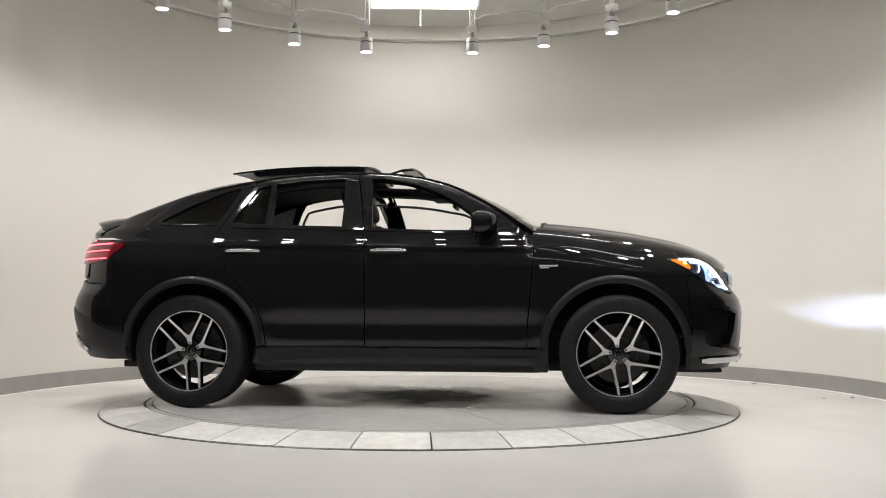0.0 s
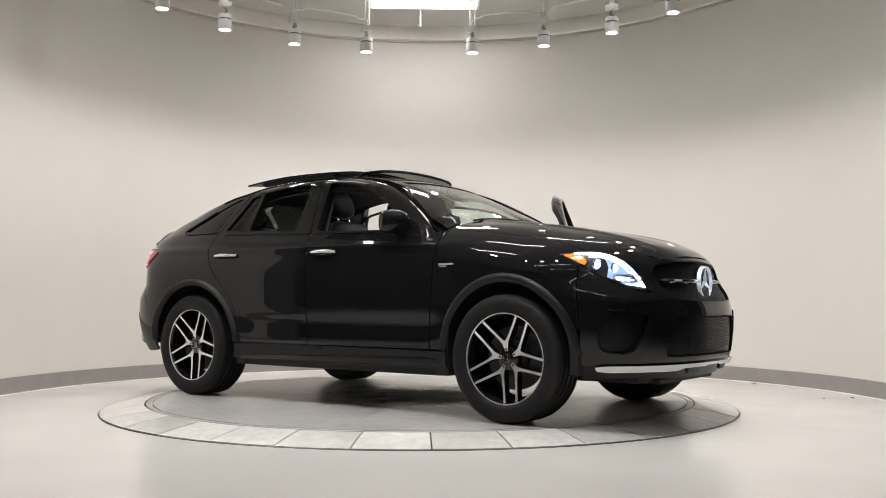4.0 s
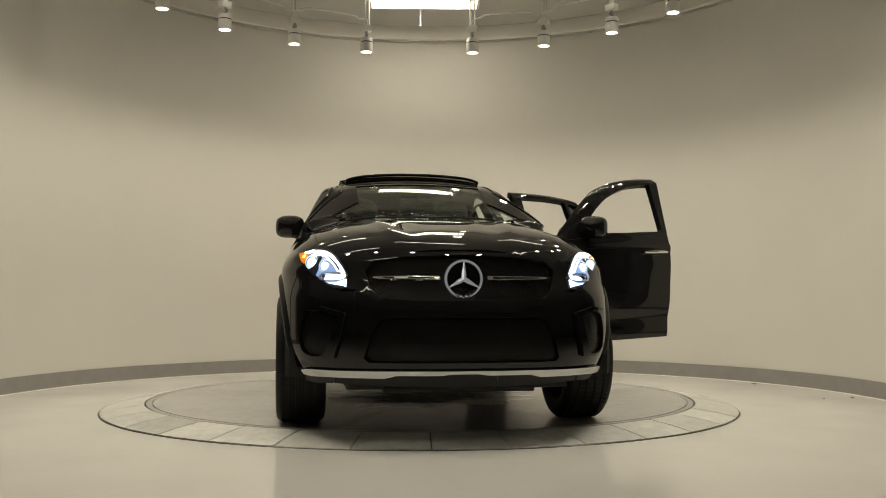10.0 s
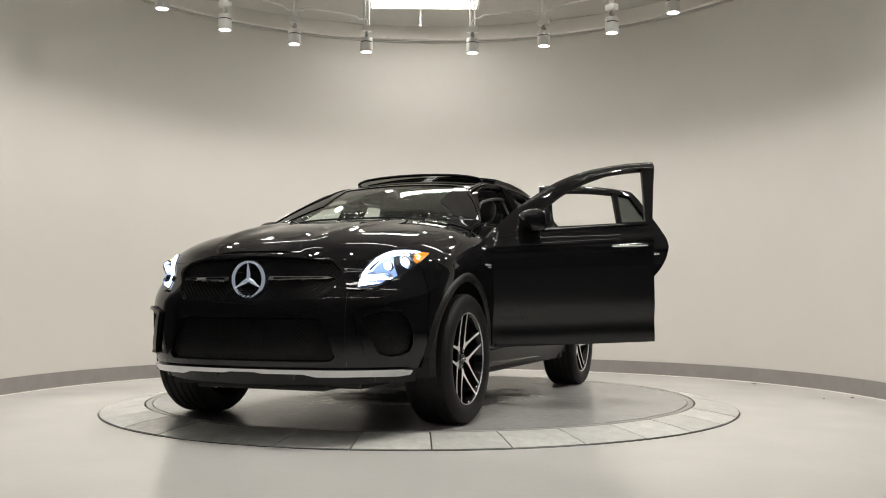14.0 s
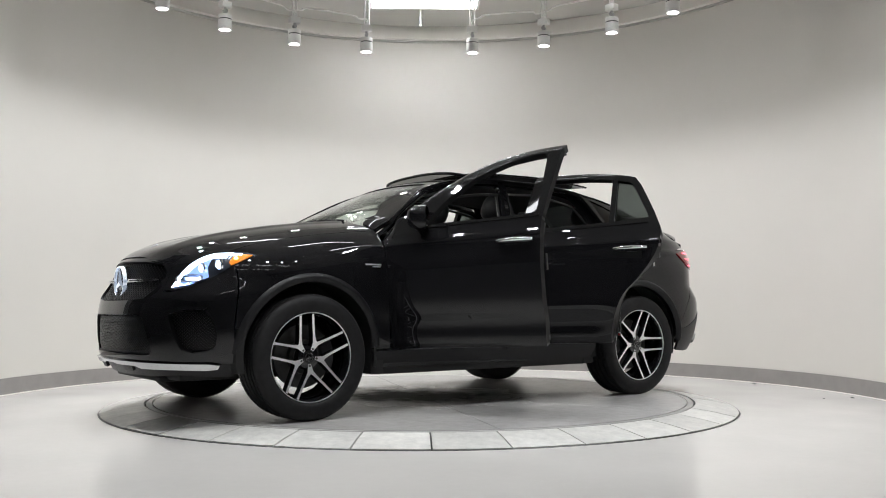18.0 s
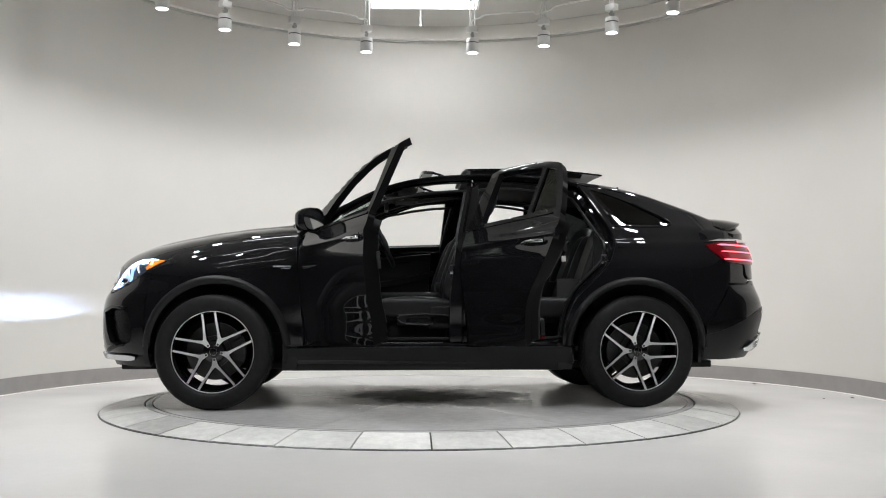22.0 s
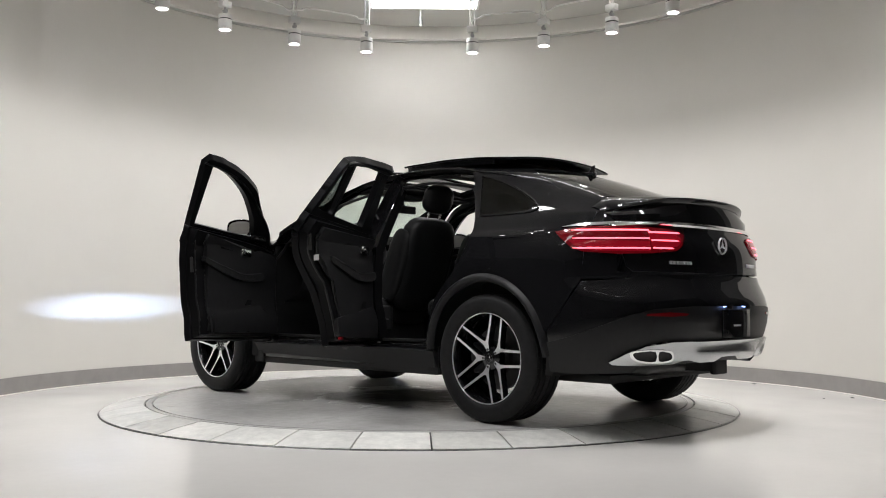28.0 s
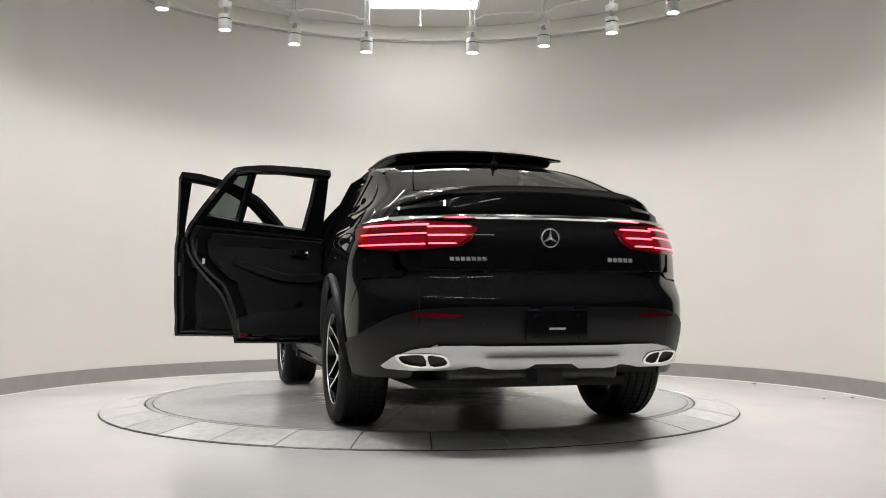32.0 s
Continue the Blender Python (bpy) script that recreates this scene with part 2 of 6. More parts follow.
def tube(points, r, seg=8, closed=False):
    """A round bar along points."""
    bm = bmesh.new()
    pts = [Vector(p) for p in points]
    n = len(pts)
    rings = []
    up = Vector((0, 0, 1))
    for i, p in enumerate(pts):
        a = pts[(i - 1) % n] if (i or closed) else p
        b = pts[(i + 1) % n] if (i < n - 1 or closed) else p
        t = (b - a).normalized()
        u = up - t * up.dot(t)
        if u.length < 1e-3:
            u = Vector((1, 0, 0)) - t * t.x
        u.normalize()
        w = t.cross(u)
        rr = r[i] if isinstance(r, (list, tuple)) else r
        rings.append([bm.verts.new(p + (u * math.cos(k * 2 * math.pi / seg) + w * math.sin(k * 2 * math.pi / seg)) * rr) for k in range(seg)])
    for i in range(n if closed else n - 1):
        A, B = rings[i], rings[(i + 1) % n]
        for k in range(seg):
            bm.faces.new((A[k], A[(k + 1) % seg], B[(k + 1) % seg], B[k]))
    if not closed:
        bm.faces.new(rings[0][::-1])
        bm.faces.new(rings[-1])
    bmesh.ops.recalc_face_normals(bm, faces=bm.faces)
    return smooth(bm, 50)


def join(*bms):
    out = bmesh.new()
    for b in bms:
        me = bpy.data.meshes.new("tmp")
        b.to_mesh(me)
        b.free()
        out.from_mesh(me)
        bpy.data.meshes.remove(me)
    return out


def moved(bm, m):
    bmesh.ops.transform(bm, matrix=m, verts=bm.verts)
    if m.to_3x3().determinant() < 0:
        bmesh.ops.reverse_faces(bm, faces=bm.faces)
    return bm


def spline(pts, n=8, closed=False):
    """Catmull-Rom through points of any dimension."""
    P = [np.array(p, float) for p in pts]
    out, m = [], len(P)
    for i in range(m if closed else m - 1):
        a = P[(i - 1) % m] if (i or closed) else P[0] * 2 - P[1]
        b, c = P[i], P[(i + 1) % m]
        d = P[(i + 2) % m] if (i + 2 < m or closed) else c * 2 - b
        for k in range(n):
            t = k / n
            out.append(0.5 * (2 * b + (c - a) * t + (2 * a - 5 * b + 4 * c - d) * t * t + (3 * b - a - 3 * c + d) * t ** 3))
    if not closed:
        out.append(P[-1])
    return [tuple(p) for p in out]


# ---------------------------------------------------------------- the room
def arc_strip(r0, r1, z0, z1, a0, a1, seg, cx=CX):
    """A curved block between two radii and two heights; angles from the y axis."""
    prof = [(r0, z0), (r0, z1), (r1, z1), (r1, z0)]
    bm = lathe(prof, seg, closed=True, a0=90 - a1, a1=90 - a0)
    if abs(a1 - a0) < 359:
        bm.faces.ensure_lookup_table()
        ends = [e for e in bm.edges if e.is_boundary]
        bmesh.ops.holes_fill(bm, edges=ends, sides=0)
        bmesh.ops.recalc_face_normals(bm, faces=bm.faces)
    moved(bm, Matrix.Translation((cx, 0, 0)))
    return smooth(bm)


def floor_sheet():
    """The floor with a round pit for the turntable's rotor is kept as one slab; the rotor lies on it."""
    bm = box(-9, 9, -14, 6, -0.2, 0.0)
    return bm


tagged(part("floor", floor_sheet(), M_FLOOR), "pale cream sealed glossy showroom floor", "floor", kind="structure")
WALL_END = 101
tagged(part("wall_north", arc_strip(WALL_R, WALL_R + 0.2, 0, CEIL + 0.2, -WALL_END, WALL_END, 160), M_WALL),
       "smooth off-white curved wall round the turntable", "wall", kind="structure")
tagged(part("baseboard", arc_strip(WALL_R - 0.012, WALL_R - 0.001, 0.0, 0.14, -WALL_END, WALL_END, 160), M_BASE),
       "grey vinyl baseboard along the curved wall", "baseboard", kind="structure")
tagged(part("baseboard_foot", arc_strip(WALL_R - 0.022, WALL_R - 0.012, 0.0, 0.007, -WALL_END, WALL_END, 160), M_CROWN),
       "pale sealant line at the foot of the baseboard", "baseboard", kind="structure")
tagged(part("trim", arc_strip(WALL_R - 0.095, WALL_R - 0.001, CEIL - 0.15, CEIL - 0.002, -WALL_END, WALL_END, 160), M_CROWN),
       "off-white cornice band under the ceiling", "cornice", kind="structure")
# Grey strip stands in for the shadow line below the cornice.
tagged(part("trim_shadow_strip", arc_strip(WALL_R - 0.030, WALL_R - 0.001, CEIL - 0.172, CEIL - 0.151, -WALL_END, WALL_END, 160), M_CEIL),
       "grey strip in place of the shadow line under the cornice", "cornice", kind="structure")
tagged(part("ceiling", box(-9, 9, -14, 6, CEIL, CEIL + 0.2), M_CEIL), "matt grey-white painted ceiling", "ceiling", kind="structure")
ex, ey = CX + WALL_R * math.sin(radians(WALL_END)), WALL_R * math.cos(radians(WALL_END))
# Unseen walls, added to close the room and reflect darkly in the car.
for nm, bx in (("wall_east", (ex - 0.02, 8.8, ey - 0.2, ey)), ("wall_west", (-8.8, 2 * CX - ex + 0.02, ey - 0.2, ey)),
               ("wall_far_east", (8.6, 8.8, -13.8, ey - 0.2)), ("wall_far_west", (-8.8, -8.6, -13.8, ey - 0.2)), ("wall_south", (-8.8, 8.8, -14, -13.8))):
    tagged(part(nm, box(*bx, 0, CEIL), M_WALL2), "plain dark grey wall out of view, added to close the room", "wall", kind="structure")

# ---------------------------------------------------------------- ceiling lights
def make_spotlight():
    th = empty("spotlight")
    part("can", lathe([(0.0, 0.155), (0.050, 0.155), (0.062, 0.150), (0.0645, 0.142), (0.0645, 0.112), (0.060, 0.110), (0.060, 0.102), (0.0645, 0.100),
                       (0.0645, 0.004), (0.062, 0.0), (0.052, 0.0), (0.050, 0.012)], 40), M_WHITE, th, "white enamelled cylinder")
    part("vent_ring", lathe([(0.0602, 0.101), (0.0618, 0.104), (0.0618, 0.108), (0.0602, 0.111)], 40), M_PLASTIC, th, "dark slotted ring")
    part("bulb", lathe([(0.0, 0.006), (0.03, 0.005), (0.0495, 0.011)], 32), M_GLOW, th, "glowing frosted lens")
    part("yoke", join(box(-0.016, 0.016, -0.012, 0.012, 0.153, 0.185, 0.003), tube([(0.0, 0, 0.17), (0.0, 0, 0.225)], 0.013, 10),
                      moved(lathe([(0, -0.022), (0.018, -0.022), (0.018, 0.022), (0, 0.022)], 16, "Y"), pose(0, 0, 0.19))), M_GREYM, th, "grey metal swivel joint")
    part("junction_box", box(-0.056, 0.056, -0.036, 0.036, 0.222, 0.285, 0.006), M_WHITE, th)
    top = CEIL - SPOT_Z - 0.002
    part("stem", tube([(-0.022, 0, 0.28), (-0.022, 0, top)], 0.0085, 8), M_WHITE, th)
    part("stem", tube([(0.022, 0, 0.28), (0.022, 0, top)], 0.0085, 8), M_WHITE, th)
    part("canopy", lathe([(0, top), (0.055, top), (0.055, top - 0.012), (0.045, top - 0.02), (0, top - 0.02)], 24), M_WHITE, th)
    return th


spots = []
for s in (-1, 1):
    for a in SPOT_ANGLES:
        x, y = SPOT_X + SPOT_R * math.sin(radians(a * s)), SPOT_R * math.cos(radians(a))
        m = pose(x, y, SPOT_Z, 0, 0, -a * s)
        if not spots:
            base = make_spotlight()
            base.matrix_basis = m
            spots.append(base)
        else:
            spots.append(copy_thing(spots[0], m))
for o in spots:
    tagged(o, "white cylinder ceiling spotlight, switched on, hanging from conduit", "spotlight", "ring of spotlights")


def conduit(a, b):
    """A bent conduit from one box up along the ceiling and down to the next."""
    pts = []
    za, zt = SPOT_Z + 0.28, CEIL - 0.19
    for ang, z in ((a, za), (a, za + 0.07), (a + (b - a) * 0.10, zt - 0.03), (a + (b - a) * 0.22, zt), (a + (b - a) * 0.78, zt - 0.015),
                   (b - (b - a) * 0.10, zt - 0.05), (b, za + 0.07), (b, za)):
        pts.append((SPOT_X + SPOT_R * math.sin(radians(ang)), SPOT_R * math.cos(radians(ang)), z))
    return tube(spline(pts, 6), 0.0085, 8)


for a, b in ((-30.4, -12.8), (12.8, 30.4), (-48.2, -30.4), (30.4, 48.2)):
    c = part("conduit", conduit(a, b), M_WHITE)
    tagged(c, "thin white bent electrical conduit under the ceiling", "conduit", "conduits between spotlights")
for x, y, sx, sy in PANELS:
    th = empty("panel_light", pose(x, y, CEIL))
    part("frame", join(box(-sx / 2 - 0.03, sx / 2 + 0.03, -sy / 2 - 0.03, -sy / 2, -0.028, -0.002, 0.004), box(-sx / 2 - 0.03, sx / 2 + 0.03, sy / 2, sy / 2 + 0.03, -0.028, -0.002, 0.004),
                       box(-sx / 2 - 0.03, -sx / 2, -sy / 2, sy / 2, -0.028, -0.002, 0.004), box(sx / 2, sx / 2 + 0.03, -sy / 2, sy / 2, -0.028, -0.002, 0.004)), M_WHITE, th)
    part("diffuser", box(-sx / 2, sx / 2, -sy / 2, sy / 2, -0.016, -0.004), M_PANELGLOW if sy > 0.2 else M_TUBE, th, "glowing white diffuser")
    tagged(th, "rectangular white ceiling light panel, switched on", "ceiling light", "ceiling light panels")
spr = part("sprinkler", join(tube([(0, 0, CEIL), (0, 0, CEIL - 0.17)], 0.008, 8), moved(lathe([(0, 0), (0.018, 0), (0.018, -0.008), (0.006, -0.02), (0, -0.02)], 16), pose(0, 0, CEIL - 0.165))), M_WHITE)
spr.location = (-0.02, 2.9, 0)
tagged(spr, "thin white sprinkler pipe hanging from the ceiling", "sprinkler")

# ---------------------------------------------------------------- turntable
ZD, R_OUT, R_IN = 0.056, 2.356, 2.055
ramp = empty("turntable_ramp")
NT = 34
TILE_A = 360 / NT
part("kerb", lathe([(R_IN - 0.004, 0.0), (R_IN - 0.004, ZD - 0.020), (R_OUT - 0.006, 0.001), (R_OUT + 0.002, 0.004), (R_OUT + 0.008, 0.0)], 180), M_SEAL, ramp, "black rubber edge under the stones")


def ramp_tile():
    bm = bmesh.new()
    g = math.degrees(0.0048 / 2.2)
    n = 5
    top, bot = [], []
    for i in range(n + 1):
        a = radians(-90 - TILE_A / 2 + g + (TILE_A - 2 * g) * i / n)
        for lst, dz in ((top, 0.0), (bot, -0.018)):
            row = []
            for r, z in ((R_IN, ZD - 0.001), ((R_IN + R_OUT) / 2, (ZD + 0.007) / 2 + 0.003), (R_OUT - 0.004, 0.0075)):
                row.append(bm.verts.new((r * math.cos(a), r * math.sin(a), max(z + dz, 0.0015))))
            lst.append(row)
    for i in range(n):
        for j in range(2):
            bm.faces.new((top[i][j], top[i][j + 1], top[i + 1][j + 1], top[i + 1][j]))
        bm.faces.new((top[i][2], bot[i][2], bot[i + 1][2], top[i + 1][2]))
        bm.faces.new((top[i][0], top[i + 1][0], bot[i + 1][0], bot[i][0]))
    for i in (0, n):
        bm.faces.new((top[i][0], top[i][1], top[i][2], bot[i][2], bot[i][1], bot[i][0]))
    bmesh.ops.recalc_face_normals(bm, faces=bm.faces)
    me = bpy.data.meshes.new("stone")
    bm.to_mesh(me)
    bm.free()
    return me


tile_mesh = ramp_tile()
for i in range(NT):
    o = part("stone", tile_mesh, M_TILE, ramp)
    o.matrix_basis = pose(0, 0, random.uniform(-0.001, 0.001), 0, 0, 90 - 83.35 + i * TILE_A)
tagged(ramp, "low ramped ring of grey stone slabs round the turntable", "ramp")
disc = empty("turntable")
part("rim", lathe([(R_IN - 0.060, 0.02), (R_IN - 0.012, 0.02), (R_IN - 0.012, ZD - 0.004), (R_IN - 0.016, ZD), (R_IN - 0.050, ZD), (R_IN - 0.054, ZD - 0.004), (R_IN - 0.060, ZD - 0.02)], 160), M_GREYC, disc, "grey rim of the turntable")
part("bed", lathe([(0, ZD - 0.012), (R_IN - 0.05, ZD - 0.012), (R_IN - 0.05, ZD - 0.03), (0, ZD - 0.03)], 96), M_SEAL, disc)


def disc_slab(a0, a1):
    bm = bmesh.new()
    rows = []
    n = 14
    for k in range(n + 1):
        a = radians(a0 + (a1 - a0) * k / n)
        o = 0.0018 * (1 if k == 0 else -1 if k == n else 0)
        row = []
        for r in (0.02, 0.5, 1.0, 1.5, R_IN - 0.0615):
            c = Vector((r * math.cos(a) - o * math.sin(a), r * math.sin(a) + o * math.cos(a), ZD))
            row.append(bm.verts.new(c))
        rows.append(row)
    for A, B in zip(rows, rows[1:]):
        for j in range(4):
            bm.faces.new((A[j], A[j + 1], B[j + 1], B[j]))
    r = bmesh.ops.extrude_face_region(bm, geom=list(bm.faces))
    bmesh.ops.translate(bm, vec=(0, 0, -0.01), verts=[v for v in r["geom"] if isinstance(v, bmesh.types.BMVert)])
    bmesh.ops.recalc_face_normals(bm, faces=bm.faces)
    return bm


for k in range(8):
    part("slab", disc_slab(23.5 + 45 * k, 68.5 + 45 * k), M_DISC, disc, "grey concrete slab with dark oil stains")
tagged(disc, "round grey concrete turntable with oil-stained centre, turning", "turntable")


def debris(x, y, r, turn):
    bm = bmesh.new()
    bmesh.ops.create_icosphere(bm, subdivisions=1, radius=r)
    for v in bm.verts:
        v.co = Vector((v.co.x * random.uniform(1.2, 1.7), v.co.y * random.uniform(0.6, 0.9), max(v.co.z * 0.35, -0.2 * r) + 0.2 * r))
    o = part("debris", bm, M_UNDER)
    o.matrix_basis = pose(x, y, 0.0005, 0, 0, turn)
    tagged(o, "small dark scrap lying on the pale floor", "debris", "floor scraps")


for dx, dy, dr, dt in DEBRIS:
    debris(dx, dy, dr, dt)

# ---------------------------------------------------------------- the car's form
# Car space: x forward from the middle of the wheelbase, y to its left, z up from the ground under the tyres.
AXLE, HUB = 1.4575, 0.385


def table(pairs, blur=0.05):
    """A smooth function through (x, value) pairs."""
    xs = np.array([p[0] for p in pairs])
    vs = np.array([p[1] for p in pairs])
    o = np.argsort(xs)
    gx = np.linspace(xs.min() - 0.3, xs.max() + 0.3, 1200)
    gv = np.interp(gx, xs[o], vs[o])
    lo, hi = gx < xs.min(), gx > xs.max()
    sl = (vs[o][1] - vs[o][0]) / (xs[o][1] - xs[o][0])
    gv[lo] = vs[o][0] + sl * (gx[lo] - xs.min())
    sl = (vs[o][-1] - vs[o][-2]) / (xs[o][-1] - xs[o][-2])
    gv[hi] = vs[o][-1] + sl * (gx[hi] - xs.max())
    st = gx[1] - gx[0]
    k = np.exp(-0.5 * (np.arange(-80, 81) * st / blur) ** 2)
    k /= k.sum()
    pv = np.concatenate([gv[0] - (np.arange(80, 0, -1) * (gv[1] - gv[0])), gv, gv[-1] + np.arange(1, 81) * (gv[-1] - gv[-2])])
    sv = np.convolve(pv, k, "valid")
    return lambda x: np.interp(x, gx, sv)


f_width = table([(2.4, 0.985), (1.46, 0.985), (0.9, 0.955), (0.0, 0.962), (-0.6, 0.965), (-1.0, 0.978), (-1.46, 1.010), (-1.9, 1.016), (-2.6, 1.0)], 0.12)
f_hood = table([(2.34, 0.93), (2.29, 0.985), (2.2, 1.05), (2.13, 1.085), (1.96, 1.14), (1.75, 1.185), (1.54, 1.225), (1.29, 1.26), (0.95, 1.295), (0.6, 1.31)], 0.035)
f_roof = table([(1.25, 1.19), (1.05, 1.262), (0.9, 1.335), (0.63, 1.465), (0.43, 1.555), (0.26, 1.62), (0.1, 1.66), (-0.1, 1.686), (-0.39, 1.70), (-0.71, 1.695), (-0.97, 1.675),
                (-1.36, 1.628), (-1.62, 1.565), (-1.93, 1.456), (-2.15, 1.374), (-2.28, 1.338), (-2.5, 1.318)], 0.05)
f_belt = table([(1.0, 1.17), (0.5, 1.19), (-0.25, 1.22), (-0.9, 1.242), (-1.67, 1.262), (-2.0, 1.25), (-2.5, 1.19)], 0.1)
f_front = table([(0.2, 2.28), (0.30, 2.33), (0.37, 2.37), (0.45, 2.385), (0.63, 2.385), (0.74, 2.37), (0.85, 2.315), (0.95, 2.30), (1.05, 2.29), (1.3, 2.29)], 0.03)
f_rear = table([(0.2, 2.30), (0.30, 2.42), (0.40, 2.49), (0.50, 2.525), (0.62, 2.565), (0.73, 2.565), (0.80, 2.53), (0.88, 2.495), (1.0, 2.492), (1.067, 2.486), (1.15, 2.455),
                (1.2, 2.435), (1.3, 2.425), (1.5, 2.42)], 0.02)
f_side_slope = table([(1.2, 0.50), (-0.7, 0.51), (-1.1, 0.56), (-1.6, 0.80), (-2.0, 1.40), (-2.5, 2.1)], 0.2)
f_inset = table([(1.2, 0.062), (-0.6, 0.062), (-1.15, 0.100), (-1.6, 0.150), (-2.1, 0.150), (-2.5, 0.10)], 0.15)
f_crown = table([(1.2, 0.15), (-1.0, 0.15), (-1.7, 0.14), (-2.4, 0.11)], 0.2)


def sstep(a, b, x):
    t = np.clip((x - a) / (b - a), 0, 1)
    return t * t * (3 - 2 * t)


def smin(a, b, k):
    h = np.clip(0.5 + 0.5 * (b - a) / k, 0, 1)
    return b + (a - b) * h - k * h * (1 - h)


def half_width(x, z):
    """Half the body's width at x and height z; below nought outside it."""
    x, z = np.broadcast_arrays(np.asarray(x, float), np.asarray(z, float))
    w = f_width(x)
    belt, roof, hood = f_belt(x), f_roof(x), f_hood(x)
    low = 0.085 * np.clip((0.56 - z) / 0.30, 0, 2) ** 1.7
    flank = 0.020 * np.exp(-((z - 0.56) / 0.085) ** 2) * sstep(1.15, 0.75, np.abs(x))
    zc = 1.108 - 0.014 * x
    crease = 0.012 * np.exp(-((z - zc) / 0.028) ** 2) * sstep(-2.25, -1.7, x) * sstep(1.35, 0.8, x)
    base = w - low - flank + crease
    # cabin: shoulder, then the leaning glass and the crowned roof
    t = np.clip((z - 0.93) / (belt - 0.93), 0, 3)
    should = base - f_inset(x) * np.minimum(t, 1) ** 1.9
    side = should - f_side_slope(x) * np.clip(z - belt, 0, None)
    top = (np.clip(roof - z, 0, None) / f_crown(x)) ** (1 / 2.2)
    cabin = np.where(z < belt, should, smin(side, top, 0.10))
    cabin = np.where(z > roof, -0.2 - (z - roof) * 3, cabin)
    # bonnet
    zs = 0.90
    q = np.clip((z - zs) / (hood - zs), 0, 1)
    bon = base * (1 - q ** (1.75 + 1.15 * sstep(1.75, 0.95, x))) ** (1 / 3.0)
    bon = np.where(z > hood, -0.2 - (z - hood) * 3, np.where(z < zs, base, bon))
    k = sstep(0.80, 0.94, x)
    h = cabin * (1 - k) + bon * k
    # rounded nose and tail
    u = np.clip((x - 1.55) / (f_front(z) - 1.55), 0, None)
    e = 2.45 - 0.37 * sstep(0.74, 0.92, z)
    nose = np.where(u < 1, np.clip(1 - u ** e, 0, 1) ** (1 / e), -(u - 1) * 3)
    u = np.clip((-1.65 - x) / (f_rear(z) - 1.65), 0, None)
    tail = np.where(u < 1, np.clip(1 - u ** 3.0, 0, 1) ** (1 / 3.0), -(u - 1) * 3)
    out = np.where(h > 0, h * nose * tail, h)
    # the tail's corners are cut back above the bumper
    cut = 3.115 + 0.4 * (1 - sstep(0.60, 0.88, z)) + x
    return np.where((x < -1.5) & (out > 0), smin(out, cut, 0.14), out)


def project(a, b, way):
    """Points on the body's skin for plane coordinates: 'side' (x, z), 'front' or 'rear' (y, z), 'top' (x, y), 'corner' (s, z)
    with s along the line that runs 45 degrees round the nose, 'rcorner' round the tail."""
    a, b = np.asarray(a, float), np.asarray(b, float)
    if way == "side":
        return np.stack([a, np.maximum(half_width(a, b), 0.0), b], -1)
    lo, hi = np.zeros_like(a), np.ones_like(a)

    def at(t):
        if way == "front":
            return 1.2 + t * 1.4, a, b
        if way == "rear":
            return -1.2 - t * 1.5, a, b
        if way == "top":
            return a, b, 0.6 + t * 1.3
        r = math.sqrt(0.5)
        if way == "corner":
            return 1.2 + t * 1.2 - a * r, t * 1.2 + a * r, b
        return -1.2 - t * 1.2 + a * r, t * 1.2 + a * r, b

    for _ in range(24):
        mid = (lo + hi) / 2
        x, y, z = at(mid)
        inside = np.abs(y) < half_width(x, z)
        lo, hi = np.where(inside, mid, lo), np.where(inside, hi, mid)
    x, y, z = at((lo + hi) / 2)
    return np.stack(np.broadcast_arrays(x, y, z), -1)


def skin(a, b, way, off=0.0):
    """Points and outward normals of the skin."""
    e = 0.006
    a, b = np.asarray(a, float), np.asarray(b, float)
    p = project(a, b, way)
    du = project(a + e, b, way) - project(a - e, b, way)
    dv = project(a, b + e, way) - project(a, b - e, way)
    n = np.cross(du, dv)
    n /= np.maximum(np.linalg.norm(n, axis=-1, keepdims=True), 1e-9)
    ref = {"side": (0, 1, 0), "front": (1, 0, 0), "rear": (-1, 0, 0), "top": (0, 0, 1), "corner": (0.7, 0.7, 0), "rcorner": (-0.7, 0.7, 0)}[way]
    n *= np.where((n @ np.array(ref)) < 0, -1, 1)[..., None]
    return p + n * off, n


def dense(outline, step):
    out = []
    m = len(outline)
    for i in range(m):
        p, q = np.array(outline[i], float), np.array(outline[(i + 1) % m], float)
        k = max(1, int(np.ceil(np.linalg.norm(q - p) / step)))
        for j in range(k):
            out.append(p + (q - p) * j / k)
    return np.array(out)


def within(pts, poly):
    x, y = pts[:, 0], pts[:, 1]
    ins = np.zeros(len(pts), bool)
    px, py = poly[:, 0], poly[:, 1]
    qx, qy = np.roll(px, -1), np.roll(py, -1)
    for i in range(len(poly)):
        c = (py[i] > y) != (qy[i] > y)
        d = qy[i] - py[i]
        if d != 0:
            ins ^= c & (x < (qx[i] - px[i]) * (y - py[i]) / d + px[i])
    return ins


